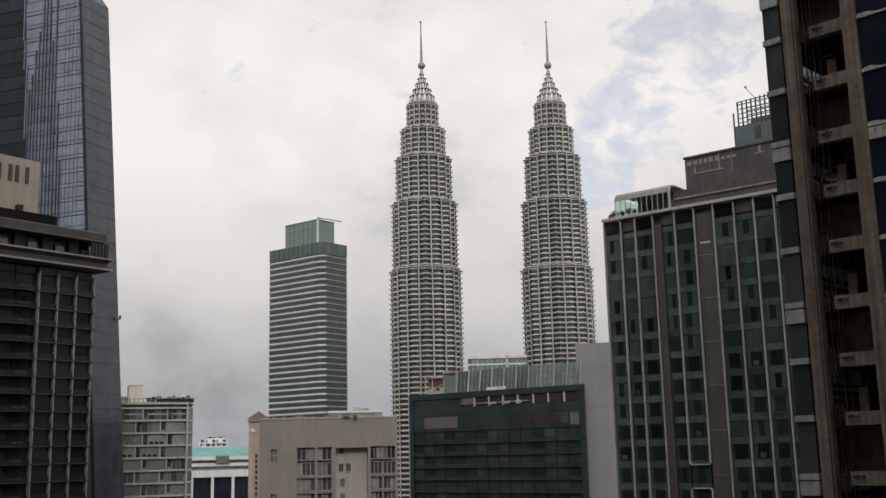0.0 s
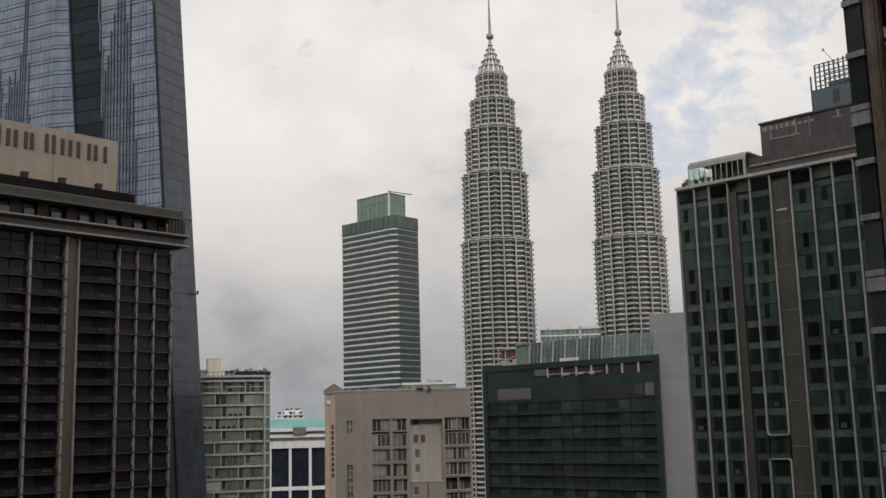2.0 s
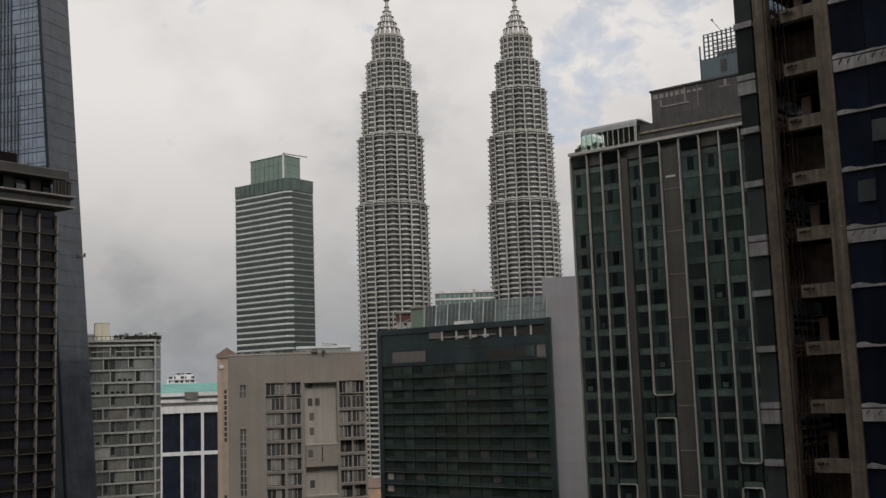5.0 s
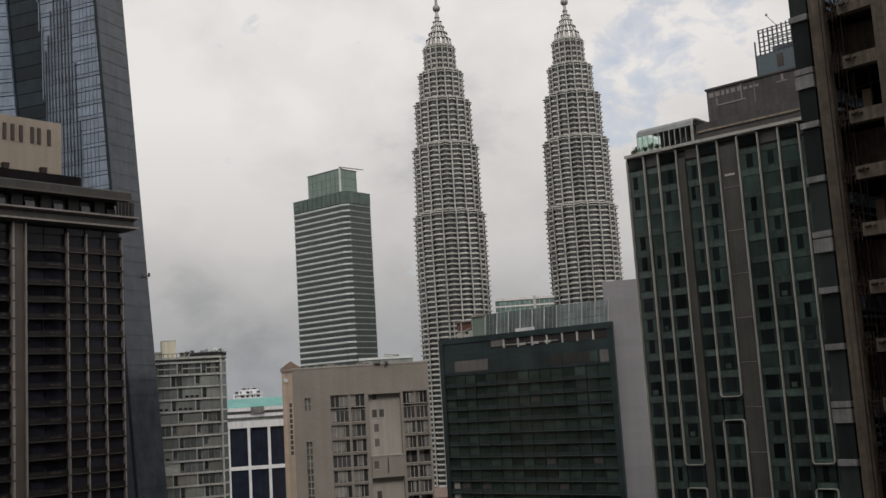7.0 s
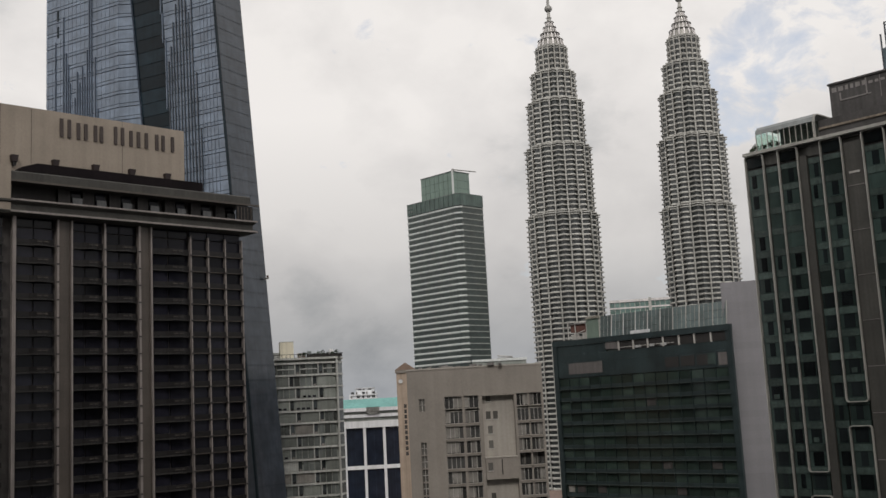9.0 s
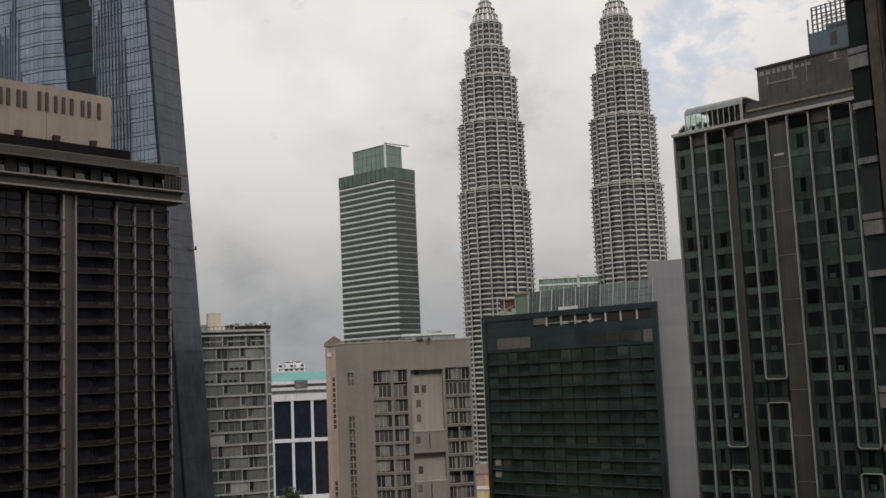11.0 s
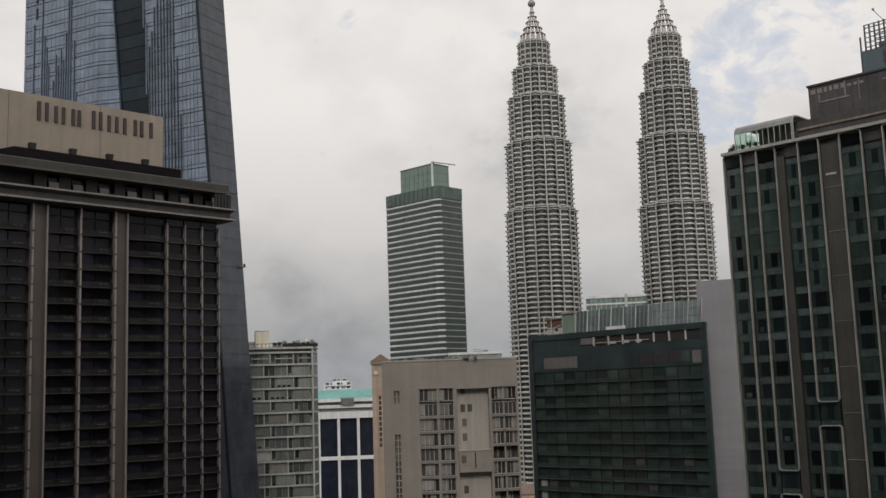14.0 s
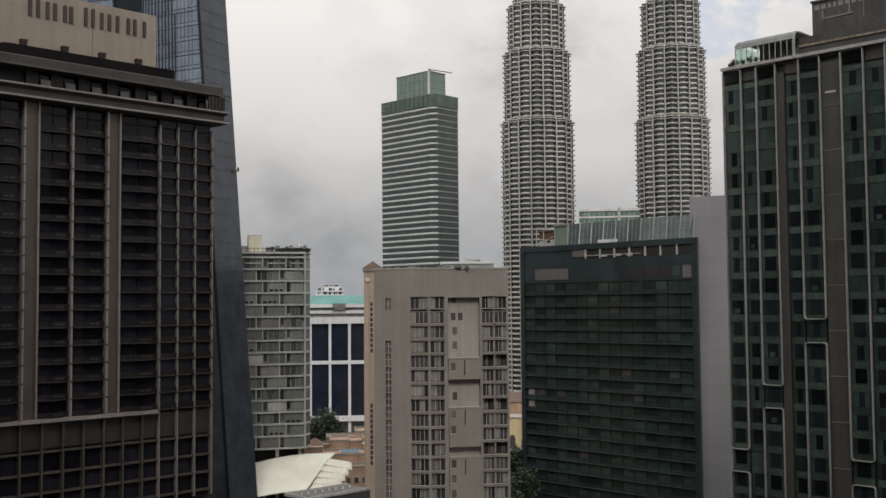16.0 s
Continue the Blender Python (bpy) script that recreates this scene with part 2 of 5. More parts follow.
# ---- building tools ----
class Solid:
    """Boxes, prisms and lathed rings gathered into one mesh."""

    def __init__(self):
        self.v, self.f = [], []

    def rings(self, rings, cap=True):
        base, n = len(self.v), len(rings[0])
        for r in rings:
            self.v.extend(r)
        for k in range(len(rings) - 1):
            a, b = base + k * n, base + (k + 1) * n
            for i in range(n):
                j = (i + 1) % n
                self.f.append((a + i, a + j, b + j, b + i))
        if cap:
            self.f.append(tuple(range(base + n - 1, base - 1, -1)))
            top = base + (len(rings) - 1) * n
            self.f.append(tuple(range(top, top + n)))
        return self

    def box(self, x0, x1, y0, y1, z0, z1):
        return self.prism(((x0, y0), (x1, y0), (x1, y1), (x0, y1)), z0, z1)

    def prism(self, poly, z0, z1, top=None):
        return self.rings([[(x, y, z0) for x, y in poly], [(x, y, z1) for x, y in (top or poly)]])

    def lathe(self, profile, n=24, cx=0.0, cy=0.0):
        turn = [(math.cos(2 * math.pi * i / n), math.sin(2 * math.pi * i / n)) for i in range(n)]
        return self.rings([[(cx + r * c, cy + r * s, z) for c, s in turn] for z, r in profile])

    def bar(self, a, b, r=0.1, n=6):
        a, b = Vector(a), Vector(b)
        q = (b - a).to_track_quat("Z", "Y").to_matrix()
        ring = [q @ Vector((r * math.cos(2 * math.pi * i / n), r * math.sin(2 * math.pi * i / n), 0)) for i in range(n)]
        return self.rings([[tuple(a + o) for o in ring], [tuple(b + o) for o in ring]])

    def mesh(self, name, material, smooth=False):
        me = bpy.data.meshes.new(name)
        me.from_pydata(self.v, [], self.f)
        me.materials.append(material)
        if smooth:
            me.shade_smooth()
        me.update()
        return me


def box(*a):
    return Solid().box(*a)


SHIFT = {}
BASE = -6.0


def thing(name, label, category, c, n, s, group="", y=0.0, z=BASE):
    """An Empty at the base of a building whose front stands c metres off, square to the bearing n; s metres along that front.
    Parts are given along the front (x), inwards (y) and by height (z)."""
    a = radians(n)
    ob = new(name)
    ob.location = (c * math.sin(a) + s * math.cos(a) + y * math.sin(a), c * math.cos(a) - s * math.sin(a) + y * math.cos(a), z)
    ob.rotation_euler[2] = -a
    SHIFT[ob] = Vector((-s, -y, -z))
    return tagged(ob, label, category, group)


def put(name, me, parent, x=0.0, y=0.0, z=0.0, label="", turn=0.0):
    ob = new(name, me)
    ob.parent = parent
    ob.location = Vector((x, y, z)) + SHIFT.get(parent, Vector())
    if turn:
        ob.rotation_euler[2] = turn
    if label:
        ob["label"] = label
    SHIFT[ob] = -Vector((x, y, z))
    return ob


def part(name, solid, material, parent, label="", smooth=False):
    return put(name, solid.mesh(name, material, smooth), parent, label=label)


def rounded_frame(x0, x1, z0, z1, w=0.22, d=0.5, r=0.5, y=-0.45, bottom=True):
    """An upright rectangular frame of flat bar with rounded corners, seen from the front."""
    def loop(ix):
        pts = []
        corners = [(x1 - r, z1 - r, 0), (x0 + r, z1 - r, 90), (x0 + r, z0 + r, 180), (x1 - r, z0 + r, 270)]
        for cx, cz, a0 in corners:
            for k in range(4):
                a = radians(a0 + 30 * k)
                pts.append((cx + (r - ix) * math.cos(a), cz + (r - ix) * math.sin(a)))
        return pts
    s = Solid()
    out, inn = loop(0), loop(w)
    n = len(out)
    for pts, yy in ((out, y), (inn, y), (inn, y + d), (out, y + d)):
        s.v.extend((px, yy, pz) for px, pz in pts)
    for ring in range(4):
        a, b = ring * n, (ring + 1) % 4 * n
        for i in range(n):
            j = (i + 1) % n
            s.f.append((a + i, b + i, b + j, a + j))
    return s


# ---- ground, and unseen blocks added round the camera to shade the facades ----
def build_ground():
    ys = [-4500, -600, 0, 200, 460, 520, 580, 640, 700, 760, 1200, 4500]
    xs = [-4500, -1200, -400, -150, 0, 150, 400, 1200, 4500]
    s = Solid()
    for yy in ys:
        fall = min(max((yy - 500) / 220, 0), 1)
        for xx in xs:
            s.v.append((xx, yy, BASE - (45 + BASE) * fall * fall * (3 - 2 * fall)))
    w = len(xs)
    for j in range(len(ys) - 1):
        for i in range(w - 1):
            s.f.append((j * w + i, j * w + i + 1, (j + 1) * w + i + 1, (j + 1) * w + i))
    ob = new("ground", s.mesh("ground", GROUND))
    tagged(ob, "grey city ground falling gently towards the towers", "ground", kind="structure")


build_ground()
wall = new("wall_south", box(-70, 90, -30, -2.5, BASE, 150).mesh("wall_south", BEIGE))
tagged(wall, "plain rendered block behind the viewpoint, unseen and added to shade the facades", "wall", kind="structure")
wall = new("wall_west", box(-150, -85, -60, 95, BASE, 130).mesh("wall_west", BROWN_DARK))
tagged(wall, "plain dark unseen block to the west, added to cut the sky light", "wall", kind="structure")
wall = new("wall_east", box(95, 150, -60, 30, BASE, 140).mesh("wall_east", CONCRETE_DARK))
tagged(wall, "plain dark concrete unseen block to the east, added to cut the sky light", "wall", kind="structure")


# ---- the twin towers ----
def star(R, n_arc=5):
    """Eight points with eight round bays between them."""
    pts = []
    for k in range(8):
        a0 = 45.0 * k
        pts.append((R, a0))
        pts.append((0.865 * R, a0 + 11.5))
        for i in range(1, n_arc + 1):
            u = i / (n_arc + 1)
            pts.append((R * (0.865 + 0.10 * math.sin(math.pi * u)), a0 + 11.5 + 22 * u))
        pts.append((0.865 * R, a0 + 33.5))
    return [(r * math.cos(radians(a)), r * math.sin(radians(a))) for r, a in pts]


TIERS = [(-45, 194, 29.4, 60), (194, 249, 27.2, 14), (249, 286.6, 23.6, 9), (286.6, 311, 18.9, 6), (311, 332.6, 13.7, 5)]


def twin_tower():
    tower = new("skyscraper")
    tagged(tower, "tapering steel and glass twin skyscraper with star plan and tall spire", "skyscraper", "twin skyscrapers")
    for z0, z1, R, floors in TIERS:
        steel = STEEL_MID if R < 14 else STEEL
        core = [(0.945 * x, 0.945 * y) for x, y in star(R)]
        part("glass_core", Solid().prism(core, z0, z1), TOWER_GLASS, tower)
        h = (z1 - z0) / floors
        prof = ((0.0, 0.955), (0.03 * h, 0.985), (0.10 * h, 1.0), (0.34 * h, 0.995), (0.41 * h, 0.955))
        band = Solid().rings([[(k * x, k * y, z) for x, y in star(R)] for z, k in prof]).mesh("floor_band", steel)
        for i in range(floors - 1):
            put("floor_band", band, tower, z=z0 + i * h + 0.25 * h)
        collar = Solid()
        for k, dz in ((1.0, -2.6), (1.02, -0.9)):
            collar.rings([[(k * q * x, k * q * y, z1 + dz + zz) for x, y in star(R)] for zz, q in ((0, 0.95), (0.2, 1.0), (0.9, 1.0), (1.1, 0.9))])
        part("ledge_collar", collar, STEEL, tower)
        rod = Solid().lathe([(z0, 0.62), (z1 + 1.2, 0.62)], 6).mesh("column", steel)
        for k in range(8):
            for a in (45 * k + 11.5, 45 * k + 33.5):
                put("column", rod, tower, 0.90 * R * math.cos(radians(a)), 0.90 * R * math.sin(radians(a)))
    steps = [(332.6, 11.6), (334.0, 11.0), (334.1, 10.2), (339.5, 9.2), (339.6, 7.3), (345.2, 6.5), (345.3, 4.9), (350.8, 4.3), (350.9, 3.0), (355.5, 2.6),
             (355.6, 1.9), (359.5, 1.6), (365, 1.1)]
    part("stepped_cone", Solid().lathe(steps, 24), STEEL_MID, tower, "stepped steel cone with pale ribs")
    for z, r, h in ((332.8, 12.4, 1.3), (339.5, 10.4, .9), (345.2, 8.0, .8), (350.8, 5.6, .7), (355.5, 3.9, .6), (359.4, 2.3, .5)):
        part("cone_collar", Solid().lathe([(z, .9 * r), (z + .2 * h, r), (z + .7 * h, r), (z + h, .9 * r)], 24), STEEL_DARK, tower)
    for z0, r0, z1, r1, w in ((334.1, 10.8, 339.5, 9.8, .62), (340.4, 7.9, 345.2, 7.1, .42), (346.0, 5.5, 350.8, 4.8, .32), (351.5, 3.5, 355.5, 3.0, .24)):
        rib = Solid().rings([[(r - .5, -w, z), (r + .25, -w, z), (r + .25, w, z), (r - .5, w, z)] for z, r in ((z0, r0), (z0 + .4 * (z1 - z0), r0 - .2 * (r0 - r1)), (z1, r1))]).mesh("cone_rib", STEEL_PALE)
        for k in range(16):
            put("cone_rib", rib, tower, turn=radians(22.5 * k + 11.25))
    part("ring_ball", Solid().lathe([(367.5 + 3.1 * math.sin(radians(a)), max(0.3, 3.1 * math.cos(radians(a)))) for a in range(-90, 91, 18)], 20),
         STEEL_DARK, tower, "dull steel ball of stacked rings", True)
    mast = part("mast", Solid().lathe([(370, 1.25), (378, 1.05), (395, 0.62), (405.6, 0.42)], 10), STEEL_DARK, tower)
    part("finial", Solid().lathe([(405.4, 0.4), (405.9, 0.95), (406.6, 0.95), (407.1, 0.3)], 10), STEEL_DARK, mast)
    return tower


def bearing(az, d, z=0.0, turn=0.0):
    return pose(d * math.sin(radians(az)), d * math.cos(radians(az)), z, 0, 0, turn)


first_tower = twin_tower()
first_tower.matrix_basis = bearing(-0.90, 834.5, 0, -90 + 0.9)
copy_thing(first_tower, bearing(6.28, 845.6, 0, -90 - 6.3))


def skybridge():
    b = thing("skybridge", "double-deck steel and glass bridge joining the twin skyscrapers", "bridge", 838, 3.4, 0, z=113)
    x0, x1 = -31, 31
    part("lower_deck", box(x0, x1, 0, 6, 113, 114.6), STEEL_PALE, b)
    part("middle_deck", box(x0, x1, -0.15, 6.1, 118.4, 119.6), STEEL_PALE, b)
    part("roof", box(x0, x1, -0.5, 6.5, 123.6, 125.4), STEEL_PALE, b)
    pane = box(0.15, 3.6, 0.4, 0.6, 0, 4.0).mesh("window_pane", BRIDGE_GLASS)
    post = box(-0.18, 0.18, 0.1, 0.5, 114.6, 123.6).mesh("post", STEEL)
    n = 16
    for i in range(n):
        x = x0 + (x1 - x0) * i / n
        put("post", post, b, x)
        for z in (114.5, 119.5):
            put("window_pane", pane, b, x, 0, z)
    part("back_wall", box(x0, x1, 5.2, 5.6, 114.6, 123.6), BRIDGE_GLASS, b)
    part("centre_frame", box(-1.1, 1.1, -0.8, 6.4, 113.2, 126.2), STEEL, b)
    legs = Solid()
    for sx in (-1, 1):
        legs.bar((sx * 0.8, 3, 113.2), (sx * 27, 3, 68), 1.0, 8)
    part("leg_pair", legs, STEEL, b)


skybridge()


# ---- banded office tower ----
def banded_tower():
    c, n = 457.0, 38
    t = thing("office_tower", "slender office tower with white floor bands and green glass crown", "office tower", c, n, -470, z=-10)
    L, A, R, D = -496.4, -453.5, -449.5, 21.2

    def plan(g=0.0):
        return ((L - g, D + g), (L - g, -g), (A + g * .4, -g), (R + g, 2.1 - g * .4), (R + g, D + g))
    part("glass_body", Solid().prism(plan(), -10, 172.6), MID_GLASS, t)
    prof = ((0.1, 0.05), (0.25, 0.42), (1.05, 0.42), (1.2, 0.05))

    def front(g):
        return ((L - g, D), (L - g, -g), (A - .1, -g), (A - .1, 3), (L + 1, 3), (L + 1, D))

    def corner(g):
        return ((A, -g), (A + g * .4, -g), (R + g, 2.1 - g * .4), (R + g, 2.6), (R - 1, 3.2), (A, 2))
    band = Solid().rings([[(x, y, z) for x, y in front(g)] for z, g in prof]).mesh("floor_band", WHITE_BAND)
    bend = Solid().rings([[(x, y, z) for x, y in corner(g + .12)] for z, g in prof]).mesh("corner_band", WHITE_BAND)
    under = box(L - .2, A - .1, -.15, 1, -.3, .1).mesh("under_band", BAND_GREY)
    # the shaded flank has thin louvres, its shade put into their dull colour
    louvre = Solid().box(R - .1, R + .3, 2.7, D + .2, .35, .95).mesh("side_louvre", APT_WALL)
    for i in range(48):
        z = 171.0 - 3.67 * i
        put("floor_band", band, t, z=z)
        put("corner_band", bend, t, z=z)
        put("under_band", under, t, z=z)
        put("side_louvre", louvre, t, z=z)
    part("crown_parapet", Solid().prism(plan(0.2), 172.8, 180.0), CROWN_GLASS, t)
    for k in range(11):
        part("crown_mullion", box(L + .4 + k * 4.15, L + .6 + k * 4.15, -0.45, -0.2, 172.9, 179.9), GREEN_LEDGE, t)
    part("parapet_cap", Solid().prism(plan(0.35), 180.0, 180.3), BAND_GREY, t)
    for x in (L + 1, L + 3.4):
        for z in (174.6, 177.2):
            part("crown_window", box(x, x + 1.7, -.3, -.18, z, z + 1.5), BAND_GREY, t)
    x0, x1 = -485.1, -456.2
    rbox = part("roof_box", box(x0, x1, 2.5, 17.2, 180.0, 195.2), MID_CROWN, t, "pale green glass plant room")
    for k in range(1, 7):
        part("box_mullion", box(x0 + k * 4.1, x0 + k * 4.1 + .15, 2.38, 2.5, 180.2, 195.2), CROWN_GLASS, rbox)
    for z in (185, 190):
        part("box_transom", Solid().box(x0, x1, 2.4, 2.5, z, z + .15).box(x1, x1 + .1, 2.5, 17.2, z, z + .15), CROWN_GLASS, rbox)
    part("corner_rib", box(x1 - .5, x1 + .45, 2.0, 2.9, 172.9, 195.6), WHITE_BAND, t)
    part("roof_edge", box(x0 - .3, x1 + .3, 2.2, 17.5, 195.2, 195.7), BAND_GREY, rbox)
    crane = thing("roof_crane", "thin steel maintenance crane arm on a tower roof", "crane", c, n, x1, y=3.5, z=195.7)
    part("arm", Solid().bar((x1 - .5, 3.5, 196.6), (x1 + 10, 13.2, 194.2), 0.35, 6), STEEL_DARK, crane)
    part("pivot", Solid().lathe([(195.7, 0.9), (197.0, 0.7)], 8, x1 - .5, 3.5), STEEL_DARK, crane)


banded_tower()


# ---- tall blue glass tower ----
def blue_tower():
    c, n = 252.8, 21
    t = thing("glass_tower", "tall blue-grey glass tower with leaning edge and stepped vertical fins", "skyscraper", c, n, -255, z=-22.4)
    # drawn at a larger size, then brought to its true one: floors of 3.5 m
    k = 0.773
    t.scale = (k, k, k)
    t.location = (k * t.location.x, k * t.location.y, 50 + k * (t.location.z - 50))
    TOP, LEFT, FOLD = 206.0, -294.4, -259.0
    def corner(z):
        return -201.9 - 0.081 * z
    def cleft_left(z):
        return -235.75 - 0.1024 * z
    def cleft_right(z):
        return -226.8 - 0.064 * z
    z0 = -22.4
    # left wing, dark cleft set back, right wing with the leaning corner
    part("left_wing", Solid().prism(((LEFT, 0.3), (FOLD, 0.3), (cleft_left(60), 2.4), (cleft_left(60), 30), (LEFT, 30)), 60, TOP,
                                    ((LEFT, 0.3), (FOLD, 0.3), (cleft_left(TOP), 2.4), (cleft_left(TOP), 30), (LEFT, 30))), BLUE_LINE, t)
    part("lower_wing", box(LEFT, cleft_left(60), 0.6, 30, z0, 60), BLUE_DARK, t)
    # the recess's shade is painted in: wall and panes in near-black glass
    part("cleft_wall", box(-262, -233, 3.2, 20, z0, TOP - 4), BLUE_DARK, t, "glass cleft between the wings, its shade put into a dark colour")
    cl = corner(z0), corner(TOP)
    # darker glass than the front: the flank's shade is put into its colour
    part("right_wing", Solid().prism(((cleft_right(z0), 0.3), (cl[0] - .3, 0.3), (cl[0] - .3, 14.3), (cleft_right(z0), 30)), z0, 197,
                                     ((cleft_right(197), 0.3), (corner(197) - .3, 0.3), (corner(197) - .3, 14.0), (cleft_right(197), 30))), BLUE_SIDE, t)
    part("crown_screen", Solid().prism(((cleft_right(197), 0.3), (corner(197) - .3, 0.3), (corner(197) - .3, 14.0), (cleft_right(197), 30)), 197, 203,
                                       ((cleft_right(203), 0.3), (corner(203) - .3, 0.3), (corner(203) - .3, 4.0), (cleft_right(203), 30))), BLUE_GLASS, t)
    part("corner_edge", Solid().prism(((cl[0] - .5, -.1), (cl[0] + .1, -.1), (cl[0] + .1, .6), (cl[0] - .5, .6)), z0, 197,
                                      ((corner(197) - .5, -.1), (corner(197) + .1, -.1), (corner(197) + .1, .6), (corner(197) - .5, .6))), BLUE_DARK, t)
    # glass strips floor by floor, each cut to the leaning edges
    pitch, z = 4.55, 92.0
    while z < TOP - 3:
        lo, hi = z + 0.16, z + pitch - 0.16
        cut = z + 1.25
        for a, b in ((lo, cut - 0.1), (cut + 0.1, hi)):
            for x0, x1, x2, x3 in ((LEFT, FOLD - .1, FOLD - .1, LEFT),
                                   (FOLD, cleft_left(a), cleft_left(b), FOLD),
                                   (cleft_right(a) + 10.2, corner(a) - .6, corner(b) - .6, cleft_right(b) + 10.2),
                                   (cleft_right(a), cleft_right(a) + 10, cleft_right(b) + 10, cleft_right(b))):
                if x0 > -240 and z > 195:
                    continue
                s = Solid()
                q = 2.1 if x0 == FOLD else 0.0  # the facet beside the cleft turns inwards
                s.rings([[(x0, 0.0, a), (x1, q, a), (x1, q + 0.31, a), (x0, 0.31, a)], [(x3, 0.0, b), (x2, q, b), (x2, q + 0.31, b), (x3, 0.31, b)]])
                part("glass_strip", s, BLUE_GLASS, t)
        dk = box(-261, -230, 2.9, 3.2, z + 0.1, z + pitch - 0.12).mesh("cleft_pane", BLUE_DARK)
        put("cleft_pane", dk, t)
        z += pitch
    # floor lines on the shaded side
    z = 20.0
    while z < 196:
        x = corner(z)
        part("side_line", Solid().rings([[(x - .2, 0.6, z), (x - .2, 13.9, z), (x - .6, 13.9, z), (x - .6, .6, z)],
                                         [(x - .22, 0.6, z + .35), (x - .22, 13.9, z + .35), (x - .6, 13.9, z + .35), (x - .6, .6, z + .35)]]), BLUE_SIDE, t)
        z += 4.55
    # stepped fins
    fins = [(-289.5, 185, 90), (-285.5, 193.5, 90), (-284.2, 180, 90), (-283.1, 175.5, 90), (-282.2, 168.6, 90), (-279.9, 163, 90), (-278.6, 172, 90), (-277.5, 168, 90),
            (-276.2, 173.5, 90), (-275.1, 169.4, 90), (-273.9, 179, 90), (-272.8, 206, 90), (-271.7, 206, 90), (-270, 175.5, 90), (-268.8, 157, 90)]
    for z in (186.5, 192.5):
        part("vent_slot", box(-288.9, -287.9, -.06, .1, z, z + 4.2), BLUE_DARK, t)
    steps = [(-239.2, 206, 184), (-238.6, 184, 174), (-237.5, 175, 151), (-236.3, 167, 100), (-235.2, 172, 100), (-234, 180, 100), (-232.7, 186, 100), (-231.3, 206, 100),
             (-230, 206, 100), (-228.6, 206, 100), (-227.3, 182, 100), (-226, 206, 100), (-224.6, 161, 100), (-223.4, 142, 100)]
    for x, hi, lo in fins + steps:
        lean = 0.0 if x < -250 else -0.02
        zz = [lo, hi]
        part("fin", Solid().rings([[(x + lean * (q - 170) - .15, -.4, q), (x + lean * (q - 170) + .15, -.4, q), (x + lean * (q - 170) + .15, 0.05, q), (x + lean * (q - 170) - .15, 0.05, q)] for q in zz]),
             BLUE_LINE if x < -250 else BLUE_GLASS if x in (-239.2, -238.6, -237.5) else BLUE_SIDE, t)
    # fine upright mullions on the wing glass
    mull = box(-0.035, 0.035, -0.06, 0.02, 92, 204).mesh("mullion", BLUE_LINE)
    for i in range(5):
        x = -222.2 + 1.5 * i
        part("mullion", Solid().rings([[(x - .02 * (q - 150) - .06, -.1, q), (x - .02 * (q - 150) + .06, -.1, q), (x - .02 * (q - 150) + .06, .02, q), (x - .02 * (q - 150) - .06, .02, q)] for q in (92, 195)]), BLUE_LINE, t)
    for i in range(17):
        put("mullion", mull, t, -293.2 + 2.0 * i)
    part("lamp_bracket", box(corner(93) - .6, corner(93) + 1.3, 13, 13.4, 93, 93.4), STEEL_DARK, t)
    part("warning_lamp", Solid().lathe([(93.4, .35), (94.2, .3)], 8, corner(93) + 1.0, 13.2), RUST, t)


blue_tower()


